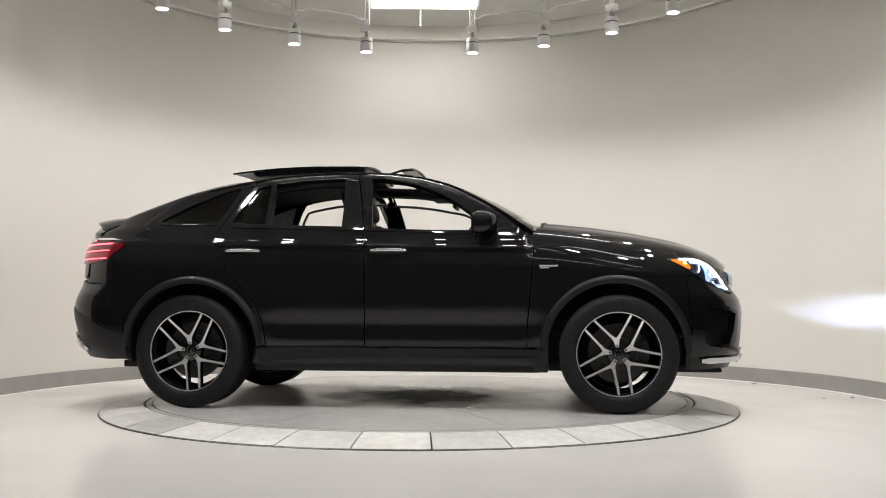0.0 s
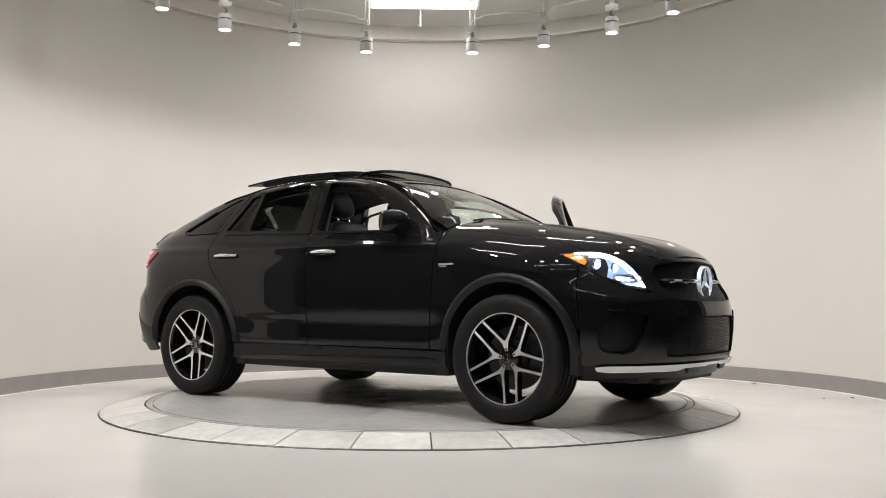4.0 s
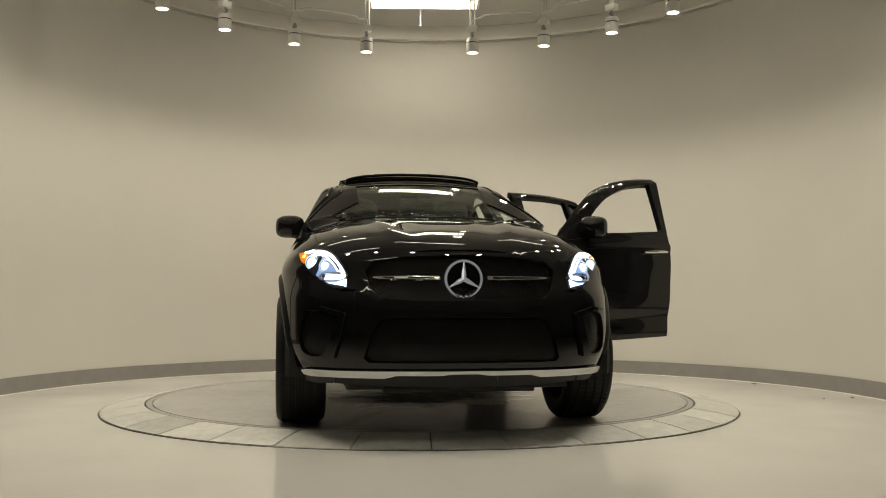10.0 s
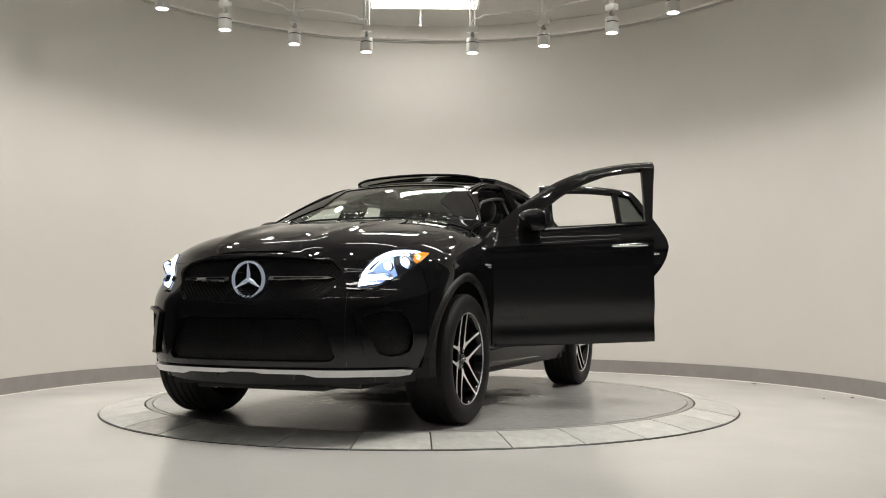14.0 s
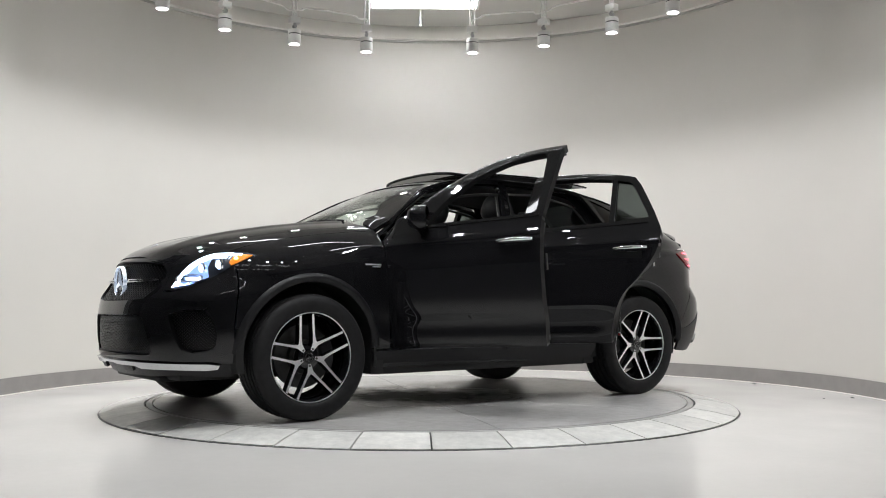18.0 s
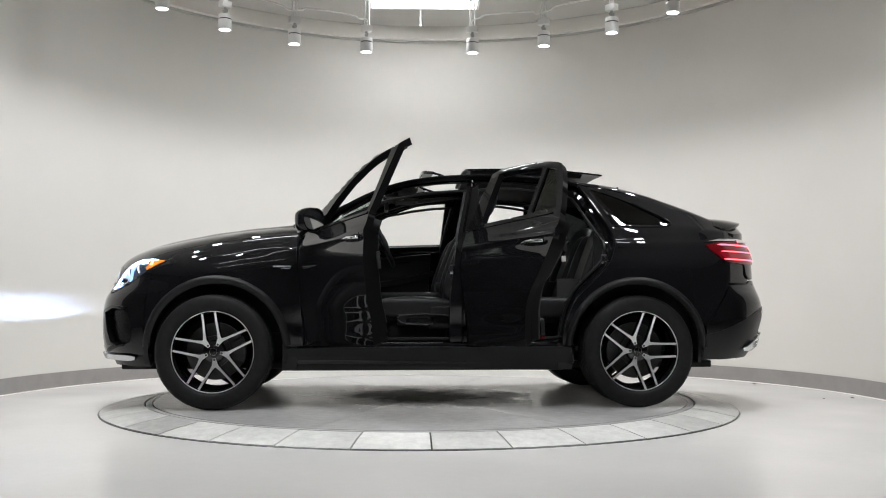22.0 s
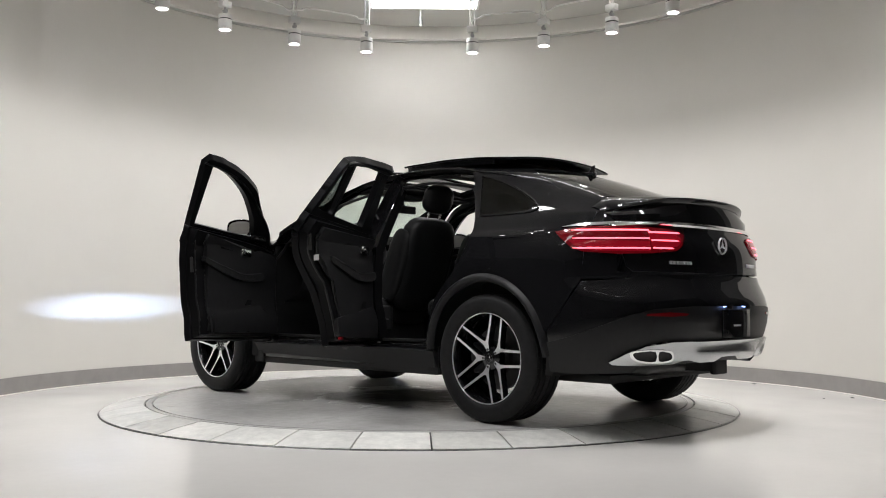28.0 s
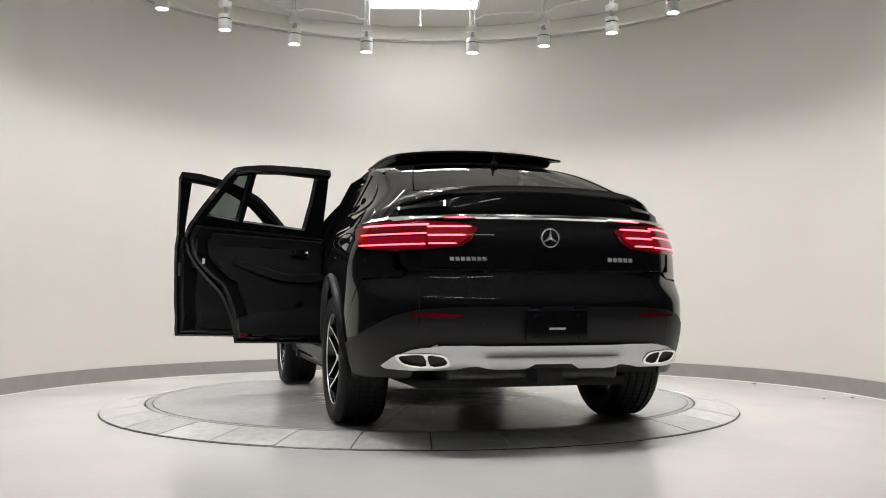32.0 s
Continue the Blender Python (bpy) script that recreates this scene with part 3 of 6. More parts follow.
def fill(outline, holes, step):
    """Triangles that fill an outline less its holes, with even points inside."""
    from mathutils.geometry import delaunay_2d_cdt
    loops = [dense(l, step) for l in (outline, *holes)]
    lo, hi = loops[0].min(0), loops[0].max(0)
    gx, gy = np.meshgrid(np.arange(lo[0] + step / 2, hi[0], step), np.arange(lo[1] + step / 2, hi[1], step))
    gx = gx + (np.arange(gx.shape[0]) % 2)[:, None] * step / 2
    g = np.stack([gx.ravel(), gy.ravel()], -1)
    keep = within(g, loops[0])
    for l in loops[1:]:
        keep &= ~within(g, l)
    allb = np.concatenate(loops)
    g = g[keep]
    if len(g):
        d = np.sqrt(((g[:, None, :] - allb[None]) ** 2).sum(-1)).min(1)
        g = g[d > step * 0.45]
    pts = np.concatenate([allb, g]) if len(g) else allb
    edges, s = [], 0
    for l in loops:
        edges += [(s + i, s + (i + 1) % len(l)) for i in range(len(l))]
        s += len(l)
    vs, es, fs, *_ = delaunay_2d_cdt([Vector(p) for p in pts], edges, [], 0, 1e-6)
    V = np.array([tuple(v) for v in vs])
    F = np.array([f for f in fs if len(f) == 3])
    c = V[F].mean(1)
    keep = within(c, loops[0])
    for l in loops[1:]:
        keep &= ~within(c, l)
    return V, F[keep]


def skin_mesh(name, outline, way, holes=(), thick=0.022, step=0.05, side=1, off=0.0, origin=(0, 0, 0), both=False, bend=None):
    """A panel of the body: the skin inside an outline, with real thickness and turned-in edges."""
    V, F = fill(outline, holes, step)
    A, n = skin(V[:, 0], V[:, 1], way, off)
    if bend is not None:
        A = A + n * bend(A)[:, None]
        fn = np.cross(A[F[:, 1]] - A[F[:, 0]], A[F[:, 2]] - A[F[:, 0]])
        fn *= np.where((fn * n[F[:, 0]]).sum(1) < 0, -1, 1)[:, None]
        m = np.zeros_like(A)
        for i in range(3):
            np.add.at(m, F[:, i], fn)
        n = m / np.maximum(np.linalg.norm(m, axis=1, keepdims=True), 1e-12)
    B = A - n * thick
    flip = np.array([1, side, 1])
    A, B, n = A * flip, B * flip, n * flip
    P = A
    fn = np.cross(P[F[:, 1]] - P[F[:, 0]], P[F[:, 2]] - P[F[:, 0]])
    bad = (fn * n[F[:, 0]]).sum(1) < 0
    F[bad] = F[bad][:, ::-1]
    cnt = {}
    for f in F:
        for i in range(3):
            cnt[(f[i], f[(i + 1) % 3])] = 1
    rim = [e for e in cnt if (e[1], e[0]) not in cnt]
    N = len(A)
    verts = np.concatenate([A, B, A, B]) - np.array(origin)
    faces = [tuple(f) for f in F] + [tuple(f[::-1] + N) for f in F] + [(e[1] + 2 * N, e[0] + 2 * N, e[0] + 3 * N, e[1] + 3 * N) for e in rim]
    me = bpy.data.meshes.new(name)
    me.from_pydata([tuple(v) for v in verts], [], faces)
    me.polygons.foreach_set("use_smooth", [True] * len(faces))
    rimn = np.zeros((N, 3))
    for e in rim:
        d = A[e[1]] - A[e[0]]
        o = np.cross(d, n[e[0]])
        rimn[e[0]] += o
        rimn[e[1]] += o
    ln = np.linalg.norm(rimn, axis=1, keepdims=True)
    rimn = np.where(ln > 1e-9, rimn / np.maximum(ln, 1e-9), [[0, 0, 1]])
    nn = np.concatenate([n, -n, rimn, rimn])
    me.normals_split_custom_set_from_vertices([tuple(v) for v in nn])
    me["shell_faces"] = len(F)
    return me


def rotations(axis, deg):
    return Matrix.Rotation(radians(deg), 4, Vector(axis).normalized())


def mirror_list(pts):
    return [(-a, b) for a, b in pts][::-1]


def arch(cx, r, a0, a1, n=24, cz=HUB):
    return [(cx + r * math.cos(radians(a0 + (a1 - a0) * i / n)), cz + r * math.sin(radians(a0 + (a1 - a0) * i / n))) for i in range(n + 1)]


car = empty("car")
tagged(car, "glossy black sport utility coupe with two doors open", "car")

# outlines in side view (x, z)
SILL = 0.425
DOOR_TOP_F = spline([(0.84, 1.20), (0.70, 1.315), (0.52, 1.43), (0.33, 1.53), (0.10, 1.60), (-0.15, 1.634), (-0.330, 1.640)], 5)
FD = [(0.852, SILL), (0.862, 0.60), (0.885, 0.86), (0.905, 1.10), (0.895, 1.155)] + DOOR_TOP_F + [(-0.290, 1.45), (-0.243, 1.22), (-0.232, 0.9), (-0.232, SILL)]
FW = spline([(0.575, 1.212), (0.50, 1.31), (0.40, 1.392), (0.25, 1.482), (0.03, 1.560), (-0.17, 1.594)], 5) + [(-0.232, 1.594), (-0.218, 1.42), (-0.200, 1.232), (0.2, 1.218)]
DOOR_TOP_R = spline([(-0.340, 1.640), (-0.5, 1.638), (-0.8, 1.622), (-1.0, 1.594), (-1.085, 1.572)], 5)
RD_BACK = [(-1.130, 1.515), (-1.20, 1.39), (-1.262, 1.27), (-1.298, 1.17), (-1.275, 1.06), (-1.215, 0.96), (-1.125, 0.86), (-1.02, 0.755), (-0.955, 0.62), (-0.925, 0.50), (-0.92, SILL)]
RD = DOOR_TOP_R + spline(RD_BACK, 3) + [(-0.240, SILL), (-0.240, 0.9), (-0.252, 1.22), (-0.300, 1.45)]
RW = [(-0.425, 1.598), (-0.7, 1.590), (-0.925, 1.566), (-0.925, 1.262), (-0.6, 1.252), (-0.412, 1.246), (-0.412, 1.42)]
RQ = [(-0.962, 1.560), (-1.060, 1.538), (-1.13, 1.42), (-1.205, 1.280), (-0.962, 1.264)]
QW = spline([(-1.185, 1.545), (-1.32, 1.506), (-1.48, 1.442), (-1.62, 1.368), (-1.72, 1.308), (-1.745, 1.286), (-1.70, 1.276)], 4) + [(-1.45, 1.272), (-1.305, 1.274), (-1.25, 1.39)]
hood_y = lambda x: 0.80 - 0.035 * max(0.0, (x - 1.2))


def top_z(x, y):
    return float(project(np.array([x]), np.array([y]), "top")[0][2])


FT = [(x, top_z(x, hood_y(x))) for x in np.linspace(0.905, 1.90, 17)]
FENDER = [(0.86, SILL), (0.87, 0.60), (0.893, 0.86), (0.913, 1.10), (0.905, 1.150)] + FT[0:] + [(1.93, 0.98), (1.90, 0.90), (1.905, 0.80), (1.92, 0.70), (1.93, 0.57)]
FENDER += arch(AXLE - 0.017, 0.488, 20, 176, 24, 0.405) + [(0.99, SILL)]

for s in (1, -1):
    part("fender", skin_mesh("fender", FENDER, "side", side=s, step=0.024), M_PAINT, car)
    QP = [(-0.93, SILL)] + [(x - 0.008, z) for x, z in spline(RD_BACK, 3)][::-1] + [(-1.095, 1.580), (-1.15, 1.572), (-1.3, 1.55)] + \
        [(-1.45, 1.518), (-1.62, 1.462), (-1.78, 1.398), (-1.93, 1.335), (-2.05, 1.30), (-2.12, 1.272), (-2.13, 1.19), (-2.13, 1.0), (-2.12, 0.85), (-2.03, 0.70), (-1.93, 0.56)] + arch(-AXLE + 0.017, 0.488, 160, 4, 24, 0.405)
    part("quarter_panel", skin_mesh("quarter_panel", QP, "side", holes=[QW], side=s, step=0.024), M_PAINT, car)
    part("quarter_glass", skin_mesh("quarter_glass", [(x * 1.0, z) for x, z in QW], "side", side=s, off=-0.006, thick=0.004), M_PRIVACY, car, "dark tinted glass").visible_shadow = False
    part("chrome_strip", skin_mesh("chrome_strip", [(-1.30, 1.262), (-1.45, 1.260), (-1.66, 1.262), (-1.72, 1.278), (-1.725, 1.292), (-1.715, 1.29), (-1.66, 1.272), (-1.45, 1.270), (-1.30, 1.272)], "side", side=s, off=0.004, thick=0.01, step=0.03), M_GLOSSBLK, car)
    CANT = spline([(0.90, 1.20), (0.72, 1.323), (0.53, 1.441), (0.34, 1.541), (0.10, 1.611), (-0.12, 1.643), (-0.267, 1.649), (-0.5, 1.649), (-0.8, 1.633), (-1.02, 1.603), (-1.15, 1.572), (-1.3, 1.55), (-1.45, 1.518)], 4)
    lower = [(x, z - 0.0) for x, z in CANT]
    upper = [(x, min(float(f_roof(x)) - 0.028, z + 0.055)) for x, z in CANT][::-1]
    # Added gloss tubes on roof edge and quarter window, to catch highlight lines.
    tr_ = np.array(CANT)
    p_, n_ = skin(tr_[:, 0], tr_[:, 1] + 0.004, "side", 0.002)
    part("roof_highlight_tube", tube([(q[0], q[1] * s, q[2]) for q in p_], 0.0065, 8), M_GLOSSBLK, car, "added gloss black tube that catches a highlight line")
    tr_ = np.array(spline([(-1.325, 1.264), (-1.45, 1.264), (-1.66, 1.266), (-1.735, 1.280), (-1.72, 1.312), (-1.62, 1.374), (-1.48, 1.448)], 4))
    p_, n_ = skin(tr_[:, 0], tr_[:, 1], "side", 0.003)
    part("window_trim", tube([(q[0], q[1] * s, q[2]) for q in p_], 0.006, 8), M_GLOSSBLK, car, "gloss black quarter window trim")
    part("roof_rail", skin_mesh("roof_rail", lower + upper, "side", side=s, step=0.015), M_PAINT, car)

# bonnet, windscreen, roof
hx = np.linspace(0.915, 1.90, 15)
side_l = [(x, hood_y(x) - 0.004) for x in hx]
nose_l = spline([(1.90, 0.776), (2.05, 0.70), (2.14, 0.60), (2.20, 0.47), (2.235, 0.30), (2.25, 0.0)], 6)[1:]
half = [(1.02, 0.0), (0.985, 0.4), (0.925, 0.70)] + side_l + nose_l
HOOD = half + [(x, -y) for x, y in half[::-1] if y > 1e-6]


def hood_ridge(p):
    y = np.abs(p[:, 1])
    c = 0.44 - 0.13 * (p[:, 0] - 1.2)
    return 0.012 * np.exp(-((y - c) / 0.042) ** 2) * sstep(2.2, 1.8, p[:, 0]) - 0.007 * np.exp(-((y - c + 0.10) / 0.065) ** 2) * sstep(2.2, 1.8, p[:, 0])


part("bonnet", skin_mesh("bonnet", HOOD, "top", step=0.032, bend=hood_ridge), M_PAINT, car)
wl = spline([(1.035, 0.0), (1.0, 0.4), (0.93, 0.66), (0.885, 0.755)], 5)[:-1] + spline([(0.885, 0.755), (0.66, 0.69), (0.43, 0.625), (0.24, 0.575)], 5)[:-1] + spline([(0.24, 0.575), (0.275, 0.3), (0.285, 0.0)], 5)
WS = wl + [(x, -y) for x, y in wl[::-1] if y > 1e-6]
part("windscreen", skin_mesh("windscreen", WS, "top", off=-0.006, thick=0.005), M_GLASS, car, "clear green-tinted windscreen").visible_shadow = False
part("cowl", skin_mesh("cowl", spline([(1.035, 0.74), (1.02, 0.0), (1.035, -0.74)], 8) + spline([(0.90, -0.74), (0.985, -0.4), (1.015, 0.0), (0.985, 0.4), (0.90, 0.74)], 6), "top", off=-0.012, thick=0.02), M_PLASTIC, car, "black plastic scuttle")
ROOF = spline([(0.277, 0.0), (0.268, 0.3), (0.232, 0.568)], 4)[:-1] + spline([(0.232, 0.568), (0.1, 0.595), (-0.1, 0.60), (-0.5, 0.605), (-0.9, 0.60), (-1.25, 0.585), (-1.40, 0.565)], 4)[:-1] + spline([(-1.40, 0.565), (-1.45, 0.3), (-1.46, 0.0)], 4)
ROOF = ROOF + [(x, -y) for x, y in ROOF[::-1] if y > 1e-6]
HOLE = [(0.085, 0.50), (0.085, -0.50), (-0.42, -0.52), (-0.42, 0.52)]
part("roof", skin_mesh("roof", ROOF, "top", holes=[HOLE], thick=0.03), M_PAINT, car)
part("headlining", skin_mesh("headlining", [(x * 0.98 - 0.01, y * 0.97) for x, y in ROOF], "top", holes=[HOLE], off=-0.045, thick=0.01), M_HEADLINER, car, "dark cloth headlining")
SR = [(-0.31, 0.555), (-0.31, -0.555), (-1.30, -0.545), (-1.335, -0.3), (-1.34, 0.0), (-1.335, 0.3), (-1.30, 0.545)]
part("sunroof_panel", skin_mesh("sunroof_panel", SR, "top", off=0.0, thick=0.012, bend=lambda p: 0.050 + 0.028 * sstep(-0.3, -1.3, p[:, 0])), M_GLOSSBLK, car, "black glass sunroof panel, slid open")
SF = [(-0.33, 0.54), (-0.33, -0.54), (-1.16, -0.53), (-1.19, 0.0), (-1.16, 0.53)]
part("sunroof_frame", skin_mesh("sunroof_frame", SF, "top", off=0.0, thick=0.036, bend=lambda p: 0.037 + 0.028 * sstep(-0.3, -1.3, p[:, 0])), M_PLASTIC, car, "black frame under the sunroof glass")
# wind deflector at the front of the roof opening
defl = [project(np.array([0.035 - 0.07 * (abs(y) / 0.52) ** 10]), np.array([y]), "top")[0] for y in np.linspace(-0.52, 0.52, 27)]
top = [(p[0] - 0.02, p[1], p[2] + 0.052 - 0.016 * (abs(p[1]) / 0.52) ** 10) for p in defl]
d0 = part("wind_deflector", join(tube(top, 0.011, 8), tube([top[0], (-0.13, -0.525, top_z(-0.13, 0.525) + 0.004)], 0.009, 8), tube([top[-1], (-0.13, 0.525, top_z(-0.13, 0.525) + 0.004)], 0.009, 8)), M_GLOSSBLK, car, "raised black wind deflector")
bm = bmesh.new()
rows = [[bm.verts.new((p[0], p[1], p[2] - 0.004)) for p in defl], [bm.verts.new(t) for t in top]]
for i in range(len(defl) - 1):
    bm.faces.new((rows[0][i], rows[0][i + 1], rows[1][i + 1], rows[1][i]))
part("net", bm, tint_mat("deflector_net", (0.3, 0.3, 0.3), (0.22, 0.22, 0.22)), d0, "fine grey mesh")

# rear glass, tailgate
gl = spline([(-1.475, 0.0), (-1.468, 0.3), (-1.44, 0.475)], 4)[:-1] + spline([(-1.44, 0.475), (-1.62, 0.530), (-1.85, 0.590), (-2.06, 0.635)], 4)[:-1] + spline([(-2.06, 0.635), (-2.13, 0.4), (-2.15, 0.0)], 5)
RG = gl + [(x, -y) for x, y in gl[::-1] if y > 1e-6]
part("rear_window", skin_mesh("rear_window", RG, "top", off=-0.004, thick=0.005), M_PRIVACY, car, "dark tinted rear window").visible_shadow = False
for s in (1, -1):
    cp = [(-1.40, 0.57)] + [(x + 0.004, y + 0.008) for x, y in spline([(-1.44, 0.475), (-1.62, 0.530), (-1.85, 0.590), (-2.06, 0.635)], 4)] + [(-2.14, 0.70)]
    out = []
    for x in np.linspace(-2.13, -1.42, 16):
        out.append((x, float(half_width(x, np.interp(x, [-2.13, -2.05, -1.93, -1.78, -1.62, -1.45], [1.268, 1.296, 1.331, 1.394, 1.458, 1.514])))))
    part("rear_pillar", skin_mesh("rear_pillar", cp + out, "top", side=s, step=0.04), M_PAINT, car)
tl = spline([(-2.155, 0.0), (-2.135, 0.4), (-2.068, 0.71)], 5) + [(-2.14, 0.80), (-2.20, 0.79)] + spline([(-2.28, 0.74), (-2.36, 0.55), (-2.395, 0.3), (-2.405, 0.0)], 5)
TL = tl + [(x, -y) for x, y in tl[::-1] if y > 1e-6]
part("tailgate_top", skin_mesh("tailgate_top", TL, "top", step=0.04), M_PAINT, car)
TG = [(0.0, 1.285), (0.45, 1.278), (0.72, 1.245), (0.80, 1.19), (0.80, 1.165), (0.785, 1.02), (0.77, 0.93), (0.74, 0.90), (0.0, 0.895)]
TG = TG + [(-y, z) for y, z in TG[::-1] if y > 1e-6]
part("tailgate", skin_mesh("tailgate", TG, "rear", step=0.045), M_PAINT, car)
part("chrome_bar", skin_mesh("chrome_bar", [(0.0, 1.192), (0.5, 1.188), (0.79, 1.168), (0.79, 1.150), (0.5, 1.168), (0.0, 1.172), (-0.5, 1.168), (-0.79, 1.150), (-0.79, 1.168), (-0.5, 1.188)], "rear", off=0.006, thick=0.014, step=0.012, bend=lambda p: 0.012 * np.clip((1.190 - p[:, 2]) / 0.02, 0, 1)), M_CHROME, car, "polished chrome bar")
# ducktail spoiler, flush with the glass and the tailgate
bm = bmesh.new()
ys = np.linspace(-0.765, 0.765, 49)
prof = []
for y in ys:
    q = abs(y) / 0.765
    xf = -2.15 + 0.07 * q ** 2.5
    xl = float(project(np.array([y]), np.array([1.25]), "rear")[0][0]) - 0.014 * (1 - q ** 4)
    z0 = top_z(xf, y)
    zl = 1.345 - 0.035 * q ** 2 - 0.060 * q ** 5
    pr = float(project(np.array([y]), np.array([1.20]), "rear")[0][0])
    ring = []
    for k in range(7):
        t = k / 6
        ring.append((xf + (xl - xf) * t, y, z0 + 0.002 + (zl - z0) * t + 0.008 * math.sin(math.pi * t)))
    ring += [(xl - 0.006, y, zl - 0.006), (xl - 0.002, y, zl - 0.018), (xl + 0.018, y, zl - 0.035 * (1 - q ** 6)), (pr + 0.002 - 0.008, y, 1.24 - 0.02 * q ** 4), (pr - 0.006, y, 1.195 - 0.012 * q ** 4), (pr + 0.06, y, 1.19), (xf + 0.02, y, z0 - 0.03)]
    prof.append([bm.verts.new(c) for c in ring])
m_ = len(prof[0])
for i in range(len(ys) - 1):
    for j in range(m_):
        k = (j + 1) % m_
        bm.faces.new((prof[i][j], prof[i + 1][j], prof[i + 1][k], prof[i][k]))
bm.faces.new(prof[0][::-1])
bm.faces.new(prof[-1])
bmesh.ops.recalc_face_normals(bm, faces=bm.faces)
part("spoiler", smooth(bm, 35), M_PAINT, car)
ant = join(box(-0.05, 0.05, -0.02, 0.02, -0.02, 0.014, 0.008, 3))
bm = bmesh.new()
fin = [(0.035, 0.0), (-0.005, 0.02), (-0.03, 0.055), (-0.048, 0.06), (-0.045, 0.02), (-0.04, 0.0)]
for sy in (-1, 1):
    bm.faces.new([bm.verts.new((x, sy * (0.007 - 0.004 * z / 0.06), z)) for x, z in fin][::sy])
bm.verts.ensure_lookup_table()
for i in range(6):
    j = (i + 1) % 6
    bm.faces.new((bm.verts[i], bm.verts[j], bm.verts[6 + j], bm.verts[6 + i]))
bmesh.ops.recalc_face_normals(bm, faces=bm.faces)
o = part("antenna", join(ant, bm), M_GLOSSBLK, car, "black shark-fin antenna")
o.location = (-1.53, 0, top_z(-1.53, 0.0) + 0.004)

# front bumper in front view (y, z), nose pieces
GRILLE = [(0.0, 0.985), (0.30, 0.975), (0.47, 0.955), (0.53, 0.90), (0.50, 0.80), (0.44, 0.745), (0.25, 0.735), (0.0, 0.732)]
GRILLE = GRILLE + [(-y, z) for y, z in GRILLE[::-1] if y > 1e-6]
INTAKE = [(0.0, 0.645), (0.40, 0.645), (0.46, 0.63), (0.50, 0.54), (0.535, 0.43), (0.51, 0.405), (0.0, 0.405)]
INTAKE = INTAKE + [(-y, z) for y, z in INTAKE[::-1] if y > 1e-6]
BF = [(0.0, 1.005), (0.28, 0.998), (0.46, 0.982), (0.54, 0.96), (0.552, 0.86), (0.56, 0.80), (0.585, 0.785), (0.585, 0.36), (0.0, 0.36)]
BF = BF + [(-y, z) for y, z in BF[::-1] if y > 1e-6]
part("front_bumper", skin_mesh("front_bumper", BF, "front", holes=[GRILLE, INTAKE], step=0.04), M_PAINT, car)
R2 = math.sqrt(2)


def on_corner(pts, way):
    """Corner coordinates of points given on another view of the skin."""
    P = project(np.array([p[0] for p in pts]), np.array([p[1] for p in pts]), way)
    return [((p[1] - p[0] + 1.2) / R2, p[2]) for p in P]


def on_rcorner(pts, way):
    P = project(np.array([p[0] for p in pts]), np.array([p[1] for p in pts]), way)
    return [((p[0] + 1.2 + p[1]) / R2, p[2]) for p in P]


LAMP = spline([(0.215, 1.008), (0.10, 1.024), (-0.03, 1.020), (-0.15, 0.975), (-0.230, 0.90), (-0.275, 0.805)], 4) + spline([(-0.245, 0.797), (-0.15, 0.818), (-0.02, 0.872), (0.09, 0.935), (0.165, 0.982)], 4)
BEAM = spline([(-0.232, 0.846), (-0.168, 0.842), (-0.100, 0.848), (-0.084, 0.864), (-0.100, 0.880), (-0.168, 0.884), (-0.228, 0.879), (-0.243, 0.864)], 2, True)
seam = on_corner([(0.5855, z) for z in np.linspace(0.362, 0.785, 10)], "front")
fend = on_corner([(1.915, 0.97), (1.908, 0.90), (1.912, 0.80), (1.926, 0.70), (1.937, 0.575)], "side")
low = on_corner([(1.93, 0.47), (1.925, 0.362)], "side")
CORNER = seam + [(-0.262, 0.783), (-0.15, 0.806), (-0.02, 0.862), (0.06, 0.91)] + fend + low
VENT = spline([(-0.285, 0.640), (-0.15, 0.676), (-0.04, 0.668), (0.01, 0.620), (0.035, 0.54), (0.02, 0.460), (-0.06, 0.432), (-0.20, 0.440), (-0.252, 0.540)], 3, True)


